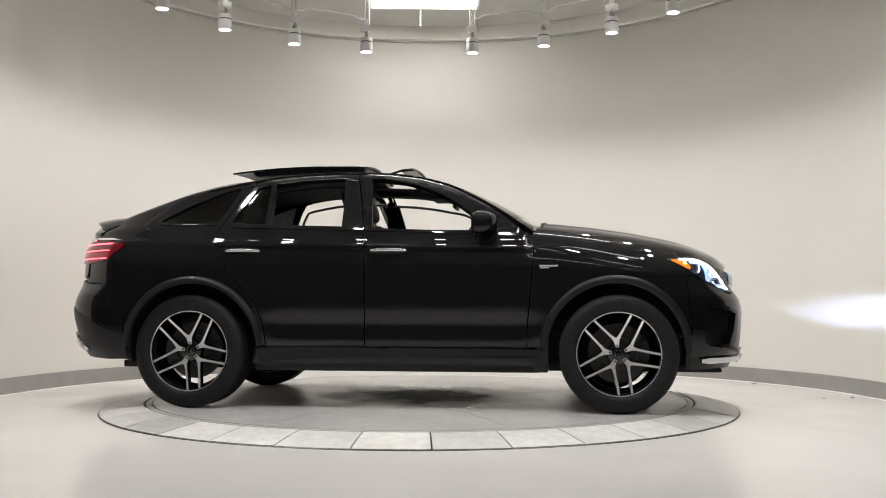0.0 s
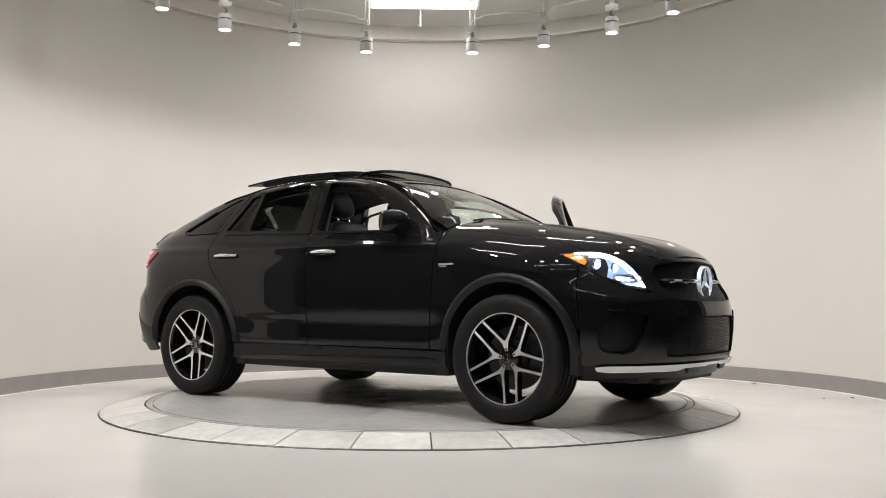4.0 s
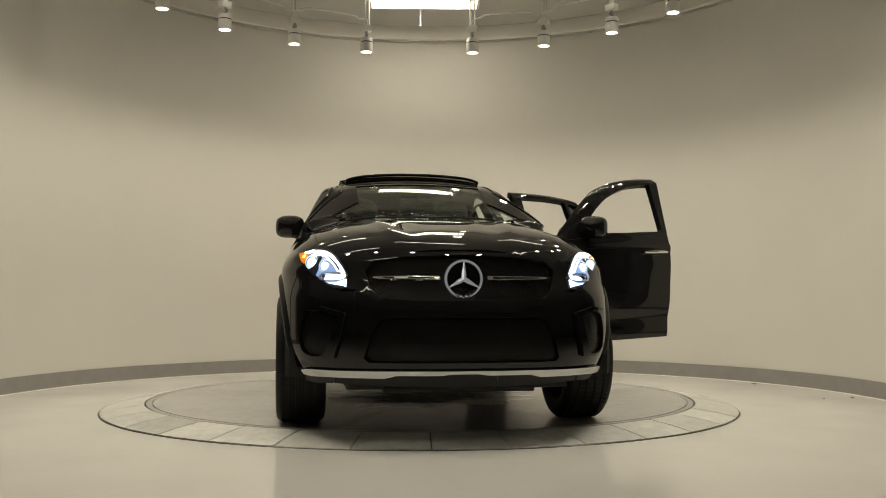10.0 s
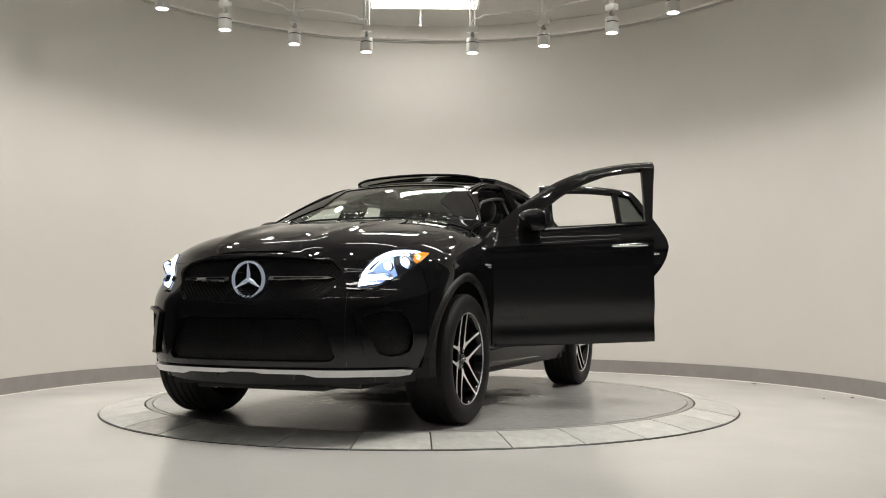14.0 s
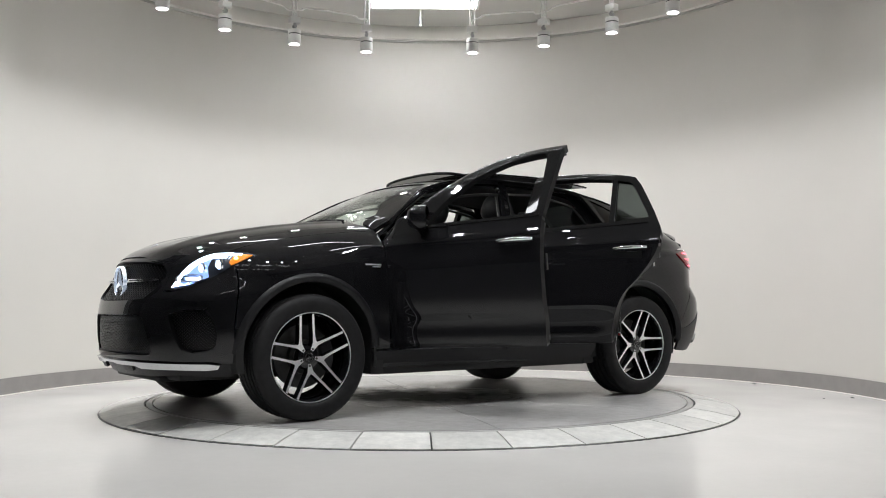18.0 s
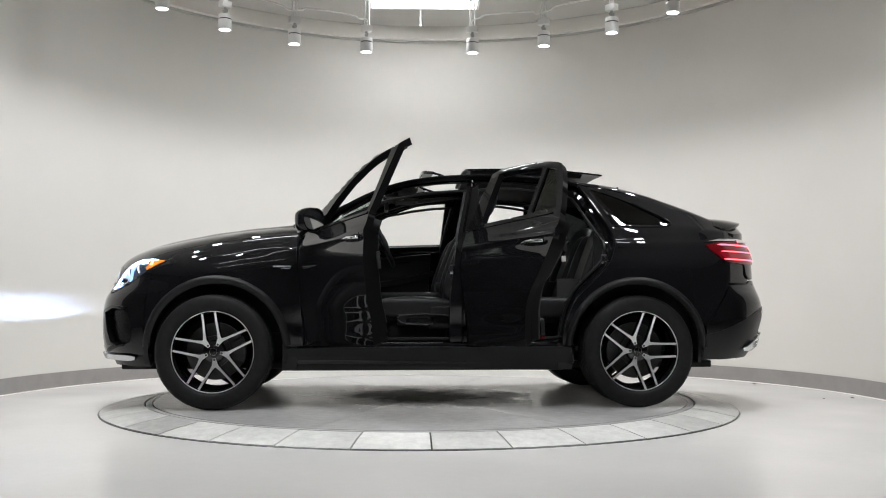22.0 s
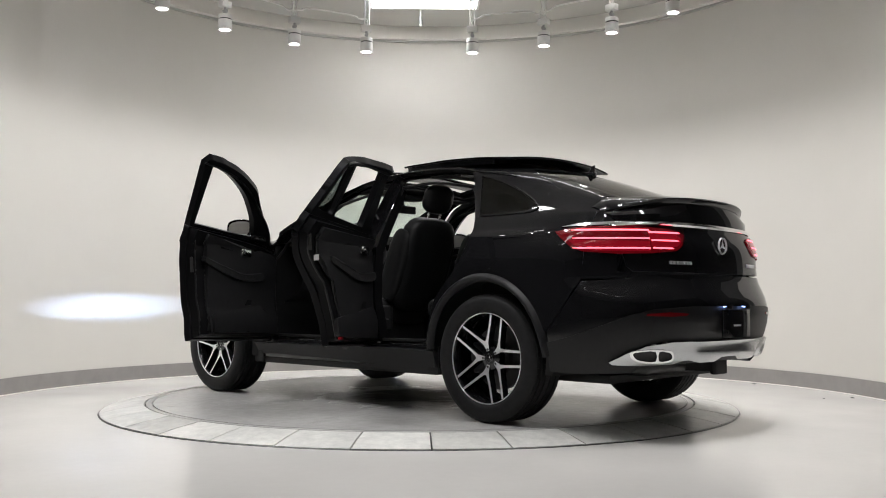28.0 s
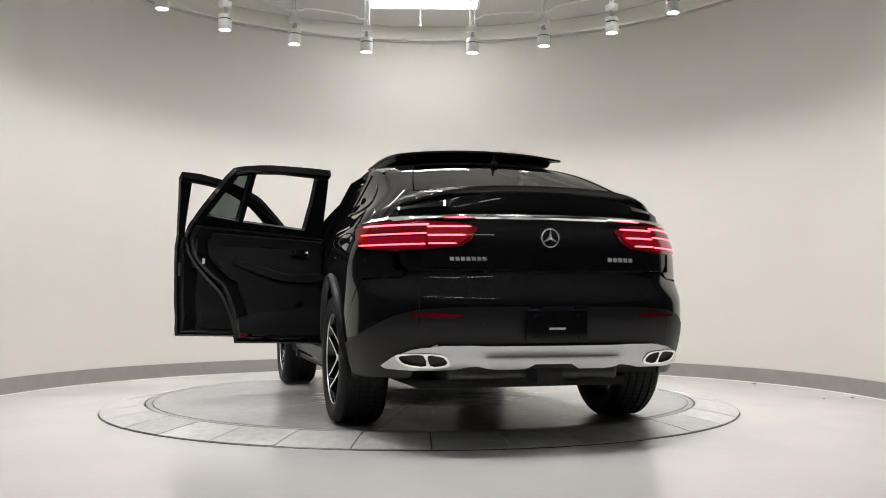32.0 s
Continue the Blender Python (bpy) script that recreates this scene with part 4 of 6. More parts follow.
def lattice(outline, way, side, off, pitch, width, depth=0.006):
    """A diamond mesh on the skin inside an outline, as one part."""
    poly = dense(outline, 0.02)
    lo, hi = poly.min(0), poly.max(0)
    t = np.arange(0, hi[1] - lo[1] + 0.01, 0.010)
    segs = []
    for sgn in (1, -1):
        c0 = lo[0] - (hi[1] - lo[1]) * 1.3 - pitch
        while c0 < hi[0] + (hi[1] - lo[1]) * 1.3 + pitch:
            a, b = c0 + sgn * t * 1.25, lo[1] + t
            segs.append(np.stack([a[:-1], b[:-1], a[1:], b[1:]], -1))
            c0 += pitch
    S = np.concatenate(segs)
    S = S[within(S[:, :2], poly) & within(S[:, 2:], poly)]
    p0, n0 = skin(S[:, 0], S[:, 1], way, off)
    p1, n1 = skin(S[:, 2], S[:, 3], way, off)
    d = np.cross(p1 - p0, n0)
    d = d / np.maximum(np.linalg.norm(d, axis=1, keepdims=True), 1e-9) * width
    quads = np.stack([p0 + d, p0 - d, p1 - d, p1 + d, p0 + d - n0 * depth, p0 - d - n0 * depth, p1 - d - n1 * depth, p1 + d - n1 * depth], 1) * np.array([1, side, 1])
    faces = []
    for i in range(len(quads)):
        k = 8 * i
        faces += [(k, k + 1, k + 2, k + 3), (k, k + 3, k + 7, k + 4), (k + 1, k + 5, k + 6, k + 2)]
    me = bpy.data.meshes.new("mesh")
    me.from_pydata([tuple(v) for v in quads.reshape(-1, 3)], [], faces)
    return me


part("grille_backing", skin_mesh("grille_backing", GRILLE, "front", off=-0.06, thick=0.01, step=0.06), M_GRATE, car)
part("grille_mesh", lattice(GRILLE, "front", 1, -0.02, 0.030, 0.0020), M_GRILLE, car, "black honeycomb grille")
part("intake_backing", skin_mesh("intake_backing", INTAKE, "front", off=-0.07, thick=0.01, step=0.06), M_GRATE, car)
part("intake_mesh", lattice(INTAKE, "front", 1, -0.020, 0.026, 0.0022), M_GRILLE, car, "black honeycomb lower grille")
part("radiator", skin_mesh("radiator", [(-0.40, 0.50), (0.40, 0.50), (0.42, 0.43), (-0.42, 0.43)], "front", off=-0.055, thick=0.006, step=0.05), M_CALIPER, car, "grey radiator fins")
BARL = [(0.13, 0.868), (0.46, 0.866), (0.49, 0.860), (0.46, 0.852), (0.13, 0.846)]
for s in (1, -1):
    part("grille_bar", skin_mesh("grille_bar", BARL, "front", off=0.004, thick=0.02, side=s, step=0.03), M_CHROME, car, "chrome grille bar")
    part("grille_bar_inlay", skin_mesh("grille_bar_inlay", [(0.16, 0.862), (0.42, 0.861), (0.44, 0.859), (0.42, 0.856), (0.16, 0.852)], "front", off=0.006, thick=0.004, side=s, step=0.03), M_GLOSSBLK, car)
part("bumper_badge", skin_mesh("bumper_badge", [(-0.37, 0.8625), (-0.30, 0.8625), (-0.30, 0.8535), (-0.37, 0.8535)], "front", off=0.009, thick=0.004, step=0.03), M_BARS, car, "silver badge bars")


def star(r, th, depth=0.012, name="badge", m=None, at=None, cap=None):
    """A round chrome badge: a ring with three tapered arms, facing +y of its own space."""
    ring = lathe([(r - th, -depth), (r - th * 0.7, 0.002), (r - th * 0.3, 0.002), (r, -depth)], 48, "Y")
    arms = bmesh.new()
    for k in range(3):
        a = radians(90 + 120 * k)
        d, n = Vector((math.cos(a), 0, math.sin(a))), Vector((-math.sin(a), 0, math.cos(a)))
        w = r * 0.15
        c = Vector((0, 0.004, 0))
        tip = d * (r - th * 0.6) + Vector((0, -0.003, 0))
        l, rr = n * w - d * 0.0 + Vector((0, -depth * 0.8, 0)), -n * w + Vector((0, -depth * 0.8, 0))
        vs = [arms.verts.new(v) for v in (c, tip + n * w * 0.10, tip - n * w * 0.10, l + d * r * 0.08, rr + d * r * 0.08)]
        arms.faces.new((vs[0], vs[1], vs[3]))
        arms.faces.new((vs[0], vs[4], vs[2]))
        arms.faces.new((vs[0], vs[2], vs[1]))
    bmesh.ops.recalc_face_normals(arms, faces=arms.faces)
    return join(ring, arms)


FACE_F = pose(0, 0, 0, 0, 0, -90)
b = part("badge", moved(star(0.105, 0.015, 0.02), FACE_F), M_STAR, car, "round chrome three-armed badge")
b.location = (2.33, 0, 0.853)
part("badge_plate", moved(lathe([(0, -0.012), (0.09, -0.014), (0.098, -0.03)], 40, "Y"), FACE_F), M_GLOSSBLK, b)
b = part("badge", moved(star(0.052, 0.008, 0.008), pose(0, 0, 0, 0, 0, 90)), M_BARS, car, "small round chrome badge")
b.location = (-2.502, 0, 1.067)
b = part("bonnet_badge", lathe([(0, 0.004), (0.022, 0.003), (0.026, 0)], 24), M_BARS, car)
b.matrix_basis = pose(2.10, 0, top_z(2.10, 0.0) + 0.001, 0, 28, 0)

BLO = [(0.0, 0.36), (0.70, 0.36), (0.70, 0.27), (0.4, 0.26), (0.0, 0.255)]
BLO = BLO + [(-y, z) for y, z in BLO[::-1] if y > 1e-6]
part("bumper_lower", skin_mesh("bumper_lower", BLO, "front", off=-0.03, thick=0.02), M_PLASTIC, car, "black plastic lower apron")
part("chrome_lip", skin_mesh("chrome_lip", [(-0.70, 0.366), (-0.35, 0.368), (0.35, 0.368), (0.70, 0.366), (0.70, 0.33), (0.42, 0.33), (0.36, 0.345), (0.12, 0.345), (0.08, 0.352), (-0.08, 0.352), (-0.12, 0.345), (-0.36, 0.345), (-0.42, 0.33), (-0.70, 0.33)], "front", off=0.018, thick=0.03, step=0.03), M_SATIN, car, "satin silver bumper lip")
for y0 in (-0.24, 0.24):
    part("lip_tab", skin_mesh("lip_tab", [(y0 - 0.07, 0.345), (y0 + 0.07, 0.345), (y0 + 0.055, 0.305), (y0 - 0.055, 0.305)], "front", off=0.008, thick=0.02, step=0.03), M_PLASTIC, car)
part("skid_plate", box(1.95, 2.20, -0.42, 0.42, 0.235, 0.266, 0.012), M_UNDER, car)
for s in (1, -1):
    part("bumper_corner", skin_mesh("bumper_corner", CORNER, "corner", holes=[VENT], side=s, step=0.035), M_PAINT, car)
    part("vent_backing", skin_mesh("vent_backing", VENT, "corner", side=s, off=-0.06, thick=0.01), M_GRATE, car)
    part("vent_mesh", lattice(VENT, "corner", s, -0.022, 0.024, 0.0022), M_GRILLE, car, "black honeycomb vent mesh")
    part("vent_blade", skin_mesh("vent_blade", [(-0.302, 0.668), (-0.15, 0.702), (-0.02, 0.692), (-0.04, 0.679), (-0.15, 0.682), (-0.262, 0.650), (-0.225, 0.540), (-0.175, 0.450), (-0.10, 0.430), (-0.235, 0.430), (-0.275, 0.530)], "corner", side=s, off=0.022, thick=0.05, step=0.02), M_PAINT, car)
    BC = on_corner([(0.70, 0.36), (0.70, 0.275)], "front") + on_corner([(2.0, 0.27), (1.905, 0.275), (1.905, 0.36)], "side")
    part("corner_lower", skin_mesh("corner_lower", BC, "corner", side=s, off=-0.02, thick=0.02), M_PLASTIC, car)
    part("chrome_lip_end", skin_mesh("chrome_lip_end", on_corner([(0.70, 0.366)], "front") + on_corner([(2.05, 0.366), (1.99, 0.358), (1.995, 0.335), (2.05, 0.328)], "side") + on_corner([(0.70, 0.33)], "front"), "corner", side=s, off=0.018, thick=0.03, step=0.025), M_SATIN, car, "satin silver lip end")
    # wing top between bonnet, lamp and bumper
    wing = on_corner([(1.90, 0.99), (1.895, 1.045), (1.885, top_z(1.885, hood_y(1.885)) - 0.002)], "side")
    npts = [(x, y) for x, y in nose_l if y > 0.50]
    P3 = [project(np.array([x]), np.array([y + 0.004]), "top")[0] for x, y in npts]
    edge = [((p[1] - p[0] + 1.2) / R2, p[2]) for p in P3]
    part("wing_nose", skin_mesh("wing_nose", wing + edge + on_corner([(0.545, 0.90), (0.55, 0.83), (0.56, 0.795)], "front") + [(-0.15, 0.80), (-0.02, 0.855), (0.07, 0.92)], "corner", holes=[BEAM], side=s, off=-0.001, step=0.03), M_PAINT, car)
    # headlamp
    hl = part("headlight", skin_mesh("headlight", LAMP, "corner", holes=[BEAM], side=s, off=0.002, thick=0.006, step=0.03), M_LAMPDK, car, "black headlight housing with lit white lights")
    part("reflector", skin_mesh("reflector", [(-0.045, 0.978), (-0.13, 0.950), (-0.220, 0.872), (-0.258, 0.812), (-0.15, 0.826), (-0.04, 0.872), (-0.055, 0.93)], "corner", holes=[BEAM], side=s, off=0.005, thick=0.004, step=0.03), M_LAMPIN, hl)
    part("light_strip", skin_mesh("light_strip", spline([(0.13, 1.010), (0.05, 1.014), (-0.05, 1.006), (-0.15, 0.962), (-0.228, 0.888), (-0.268, 0.81)], 4) + spline([(-0.259, 0.81), (-0.218, 0.882), (-0.144, 0.951), (-0.047, 0.994), (0.05, 1.003), (0.13, 1.001)], 4), "corner", side=s, off=0.009, thick=0.006, step=0.02), M_LED, hl, "glowing white daytime light strip")
    for a_, z_, r_ in ((0.012, 0.945, 0.034), (-0.092, 0.924, 0.030)):
        p, n = skin(np.array([a_]), np.array([z_]), "corner", 0.006)
        q = p[0] * np.array([1, s, 1])
        ln = part("projector", lathe([(0, 0.012), (r_ * 0.6, 0.009), (r_, 0.0), (r_ * 1.15, 0.004), (r_ * 1.2, -0.004)], 28), M_CHROME, hl)
        ln.matrix_basis = Matrix.Translation(q) @ Vector((1, s * 0.18, -0.02)).to_track_quat("Z", "Y").to_matrix().to_4x4()
        gl_ = part("bulb", lathe([(0, 0.016), (r_ * 0.5, 0.013), (r_ * 0.86, 0.003)], 24), M_LAMPLENS, hl, "glowing projector lens")
        gl_.matrix_basis = ln.matrix_basis
    p, n = skin(np.array([-0.168]), np.array([0.865]), "corner", 0.0)
    bx, by, bz = p[0]
    sh = bmesh.new()
    ww, hh, ln = 0.085, 0.040, 0.15
    va = [sh.verts.new(c) for c in ((bx + 0.02, by - ww, bz - hh), (bx - 0.085, by + ww, bz - hh), (bx - 0.085, by + ww, bz + hh), (bx + 0.02, by - ww, bz + hh))]
    vb = [sh.verts.new((bx - ln, by + dy, bz + dz)) for dy, dz in ((-ww, -hh), (ww, -hh), (ww, hh), (-ww, hh))]
    for i in range(4):
        sh.faces.new((va[i], va[(i + 1) % 4], vb[(i + 1) % 4], vb[i]))
    sh.faces.new(vb)
    for v in va:
        v.co.x -= 0.012
    bmesh.ops.recalc_face_normals(sh, faces=sh.faces)
    part("beam_shroud", moved(sh, Matrix.Diagonal((1, s, 1, 1))), M_LAMPDK, hl)
    part("beam_source", moved(box(bx - ln + 0.004, bx - ln + 0.010, by - 0.062, by + 0.062, bz + 0.015, bz + 0.020), Matrix.Diagonal((1, s, 1, 1))), M_BEAM, hl, "glowing projector source")
    part("light_strip", skin_mesh("light_strip", spline([(0.05, 0.993), (-0.05, 0.986), (-0.135, 0.945), (-0.19, 0.894)], 4) + spline([(-0.185, 0.890), (-0.132, 0.940), (-0.05, 0.980), (0.05, 0.987)], 4), "corner", side=s, off=0.009, thick=0.006, step=0.02), M_LED, hl)
    part("led_cluster", skin_mesh("led_cluster", [(-0.258, 0.812), (-0.238, 0.872), (-0.205, 0.905), (-0.19, 0.892), (-0.205, 0.888), (-0.238, 0.838), (-0.19, 0.826), (-0.15, 0.830)], "corner", side=s, off=0.009, thick=0.004, step=0.02), M_LED, hl, "glowing white light cluster")
    part("projector_ring", skin_mesh("projector_ring", [(-0.167 + (a_ + 0.167) * 1.16, 0.865 + (z_ - 0.865) * 1.25) for a_, z_ in BEAM], "corner", holes=[BEAM], side=s, off=0.012, thick=0.012, step=0.02), M_CHROME, hl)
    part("turn_signal", skin_mesh("turn_signal", [(0.192, 1.003), (0.13, 1.008), (0.085, 0.992), (0.070, 0.958), (0.085, 0.942), (0.11, 0.952), (0.165, 0.985)], "corner", side=s, off=0.008, thick=0.006, step=0.025), M_AMBER, hl, "amber turn signal")
    p, n = skin(np.array([0.105]), np.array([0.980]), "corner", 0.012)
    g_ = part("amber_bulb", lathe([(0, 0.004), (0.009, 0.003), (0.013, 0)], 12), M_AMBERHOT, hl)
    g_.matrix_basis = Matrix.Translation(p[0] * np.array([1, s, 1])) @ Vector((n[0][0], n[0][1] * s, n[0][2])).to_track_quat("Z", "Y").to_matrix().to_4x4()

    # ---------------- tail
    tseam = on_rcorner([(0.806, z) for z in (1.19, 1.10, 1.0, 0.93, 0.90)], "rear")
    qedge = on_rcorner([(-2.119, 0.86), (-2.1315, 1.0), (-2.1315, 1.19), (-2.1215, 1.270)], "side")
    part("rear_corner", skin_mesh("rear_corner", tseam + on_rcorner([(0.75, 0.892)], "rear") + on_rcorner([(0.78, 0.862)], "rear") + qedge + on_rcorner([(-2.16, 1.275)], "side") + on_rcorner([(0.745, 1.245)], "rear"), "rcorner", side=s, step=0.035), M_PAINT, car)
    TLO = spline([(-0.40, 1.150), (-0.2, 1.154), (0.0, 1.150), (0.135, 1.128)], 4) + [(0.11, 1.09), (0.06, 1.035), (0.0, 1.012), (-0.2, 0.998), (-0.40, 1.003)]
    tl_ = part("tail_light", skin_mesh("tail_light", TLO, "rcorner", side=s, off=0.008, thick=0.02, step=0.03), M_RED, car, "red tail light, lit")
    TLI = [(0.655, 1.150), (0.5, 1.142), (0.425, 1.130), (0.39, 1.112), (0.43, 1.05), (0.48, 1.02), (0.655, 1.003)]
    tli = part("tail_light_inner", skin_mesh("tail_light_inner", TLI, "rear", side=s, off=0.009, thick=0.02, step=0.03), M_RED, car, "red inner tail light, lit")
    for z0, z1 in ((1.128, 1.136), (1.026, 1.034), (1.082, 1.088)):
        part("light_bar", skin_mesh("light_bar", [(-0.38, z0), (0.02, z0), (0.05, (z0 + z1) / 2), (0.02, z1), (-0.38, z1)], "rcorner", side=s, off=0.012, thick=0.005, step=0.02), M_REDLED, tl_, "glowing red light bar")
    part("lit_band", skin_mesh("lit_band", [(-0.38, 1.012), (-0.05, 1.016), (0.04, 1.045), (0.075, 1.078), (-0.02, 1.072), (-0.38, 1.070)], "rcorner", side=s, off=0.010, thick=0.005, step=0.03), M_REDLIT, tl_, "lit red lens band")
    part("lit_band", skin_mesh("lit_band", [(0.645, 1.040), (0.48, 1.040), (0.44, 1.065), (0.43, 1.090), (0.455, 1.112), (0.645, 1.112)], "rear", side=s, off=0.011, thick=0.005, step=0.03), M_REDLIT, tli, "lit red lens band")
    for z0, z1, y1 in ((1.116, 1.124, 0.44), (1.070, 1.078, 0.47), (1.028, 1.036, 0.52)):
        part("light_bar", skin_mesh("light_bar", [(0.64, z0), (y1, z0), (y1 - 0.02, (z0 + z1) / 2), (y1, z1), (0.64, z1)], "rear", side=s, off=0.013, thick=0.005, step=0.02), M_REDLED, tli, "glowing red light bar")
    part("lamp_chrome", skin_mesh("lamp_chrome", [(-0.40, 1.178), (-0.2, 1.182), (0.0, 1.176), (0.10, 1.155), (0.0, 1.160), (-0.2, 1.166), (-0.40, 1.160)], "rcorner", side=s, off=0.006, thick=0.01, step=0.025), M_CHROME, car, "chrome strip above the tail light")
    bseam = on_rcorner([(0.7005, z) for z in np.linspace(0.42, 0.885, 8)], "rear")
    barch = on_rcorner([(-2.0335, 0.70), (-1.9335, 0.56), (-1.926, 0.42)], "side")
    part("rear_bumper_corner", skin_mesh("rear_bumper_corner", bseam + on_rcorner([(0.775, 0.856)], "rear") + on_rcorner([(-2.1225, 0.8465)], "side") + barch, "rcorner", side=s, step=0.04), M_PAINT, car)
    part("rear_corner_cladding", skin_mesh("rear_corner_cladding", on_rcorner([(0.7005, 0.690), (0.7005, 0.60), (0.7005, 0.50), (0.7005, 0.38)], "rear") + on_rcorner([(0.72, 0.335)], "rear") + on_rcorner([(-2.05, 0.325), (-1.915, 0.335), (-1.925, 0.50), (-2.05, 0.53), (-2.25, 0.605)], "side") + on_rcorner([(0.82, 0.655)], "rear"), "rcorner", side=s, off=0.004, thick=0.02, step=0.04), M_CLAD, car, "satin black bumper cladding")
    part("reflector_strip", skin_mesh("reflector_strip", [(0.48, 0.664), (0.62, 0.672), (0.74, 0.664), (0.745, 0.652), (0.60, 0.648), (0.50, 0.652)], "rear", side=s, off=0.010, thick=0.01, step=0.03), M_REDDK, car, "dark red reflector strip")
    # exhaust tips
    ex_ = empty("exhaust_tip")
    ex_.parent = car
    tagged(ex_, "chrome twin exhaust tip")
    IN_ = spline([(0.552, 0.424), (0.570, 0.450), (0.605, 0.460), (0.646, 0.462), (0.630, 0.412), (0.580, 0.411)], 2, True)
    OUT_ = spline([(0.668, 0.463), (0.73, 0.463), (0.768, 0.457), (0.772, 0.446), (0.750, 0.422), (0.70, 0.411), (0.648, 0.412)], 2, True)
    RIM_ = spline([(0.538, 0.420), (0.560, 0.457), (0.60, 0.469), (0.70, 0.473), (0.778, 0.466), (0.787, 0.448), (0.762, 0.419), (0.70, 0.402), (0.57, 0.402)], 3, True)
    part("exhaust_rim", skin_mesh("exhaust_rim", RIM_, "rear", holes=[IN_, OUT_], side=s, off=0.030, thick=0.045, step=0.02), M_CHROME, ex_)
    # Flat black plate stands in for the shaded depth inside the pipes.
    part("exhaust_bore", skin_mesh("exhaust_bore", RIM_, "rear", side=s, off=0.014, thick=0.006, step=0.03), M_GRATE, ex_)
    # cladding on arches and sill
    for cx in (AXLE, -AXLE):
        a0, a1 = (2, 176) if cx > 0 else (3, 178)
        ax = cx - math.copysign(0.017, cx)
        ring = arch(ax, 0.500, a0, a1, 30, 0.405) + arch(ax, 0.445, a1, a0, 30, 0.405)
        round_ = lambda p, ax=ax, k=0.006 if cx > 0 else 0.012: k * (2 - 3 * np.clip(np.abs(np.hypot(p[:, 0] - ax, p[:, 2] - 0.405) - 0.4725) / 0.0275, 0, 1) ** 2)
        part("arch_trim", skin_mesh("arch_trim", ring, "side", side=s, off=0.006, thick=0.03, step=0.014, bend=round_), M_CLAD, car, "satin dark plastic wheel-arch trim")
        ln_ = lathe([(0.485, 0.50), (0.485, 0.93), (0.45, 0.955)], 40, "Y", a0=-12, a1=192)
        moved(ln_, pose(ax, 0, 0.405))
        part("wheel_liner", moved(ln_, Matrix.Diagonal((1, s, 1, 1))), M_UNDER, car)
        part("wheelhouse", box(ax - 0.47, ax + 0.47, min(s * 0.49, s * 0.52), max(s * 0.49, s * 0.52), 0.27, 0.90, 0.01), M_UNDER, car)
    part("inner_wing", box(0.90, 1.0, min(s * 0.50, s * 0.925), max(s * 0.50, s * 0.925), 0.26, 0.60, 0.01), M_UNDER, car)
    part("rear_inner_wing", box(-1.0, -0.90, min(s * 0.50, s * 0.925), max(s * 0.50, s * 0.925), 0.26, 0.44, 0.01), M_UNDER, car)
    part("rear_inner_wing", box(-2.10, -1.94, min(s * 0.50, s * 0.92), max(s * 0.50, s * 0.90), 0.44, 0.60, 0.01), M_UNDER, car)
    CL = [(-0.99, 0.415), (-0.6, 0.42), (0.6, 0.415), (0.99, 0.41), (1.0, 0.30), (0.9, 0.265), (-0.9, 0.265), (-1.0, 0.29)]
    part("sill_trim", skin_mesh("sill_trim", CL, "side", side=s, off=0.012, thick=0.03), M_CLAD, car, "dark plastic sill trim")

part("rear_bumper", skin_mesh("rear_bumper", [(-0.70, 0.885), (0.70, 0.885), (0.70, 0.42), (-0.70, 0.42)], "rear", step=0.045), M_PAINT, car)
part("plate_recess", skin_mesh("plate_recess", [(-0.42, 0.70), (0.42, 0.70), (0.36, 0.53), (-0.36, 0.53)], "rear", off=0.003, thick=0.004, step=0.05), M_GLOSSBLK, car)
pl = part("plate_holder", box(-2.585, -2.572, -0.17, 0.17, 0.52, 0.685, 0.004), M_GLOSSBLK, car, "empty black plate holder")
part("plate_label", box(-2.5875, -2.5845, -0.045, 0.045, 0.585, 0.597), M_STICKER, pl)
for y in (-0.12, 0.12):
    for z in (0.55, 0.66):
        part("screw", box(-2.588, -2.584, y - 0.006, y + 0.006, z - 0.006, z + 0.006, 0.002), M_GRATE, pl)
    part("plate_light", box(-2.592, -2.565, y - 0.016, y + 0.016, 0.700, 0.705), M_PLATEL, car, "small bluish plate light")
    # Hood and lip are added to hide the bare lamp from direct view.
    part("plate_light_hood", box(-2.600, -2.565, y - 0.035, y + 0.035, 0.706, 0.714, 0.002), M_GLOSSBLK, car)
    part("plate_light_lip", box(-2.600, -2.595, y - 0.035, y + 0.035, 0.690, 0.706, 0.002), M_GLOSSBLK, car)
part("rear_lower", skin_mesh("rear_lower", [(-0.70, 0.690), (-0.45, 0.705), (0.45, 0.705), (0.70, 0.690), (0.70, 0.38), (-0.70, 0.38)], "rear", off=0.004, thick=0.02, step=0.05), M_CLAD, car, "satin black lower bumper")
DIF = [(-0.85, 0.402), (-0.80, 0.452), (-0.72, 0.490), (-0.58, 0.512), (-0.3, 0.510), (0.3, 0.510), (0.58, 0.512), (0.72, 0.490), (0.80, 0.452), (0.85, 0.402), (0.83, 0.386), (0.72, 0.380), (0.52, 0.385), (0.40, 0.405), (0.30, 0.395), (0.15, 0.395), (0.10, 0.42), (-0.10, 0.42), (-0.15, 0.395), (-0.30, 0.395), (-0.40, 0.405), (-0.52, 0.385), (-0.72, 0.380), (-0.83, 0.386)]


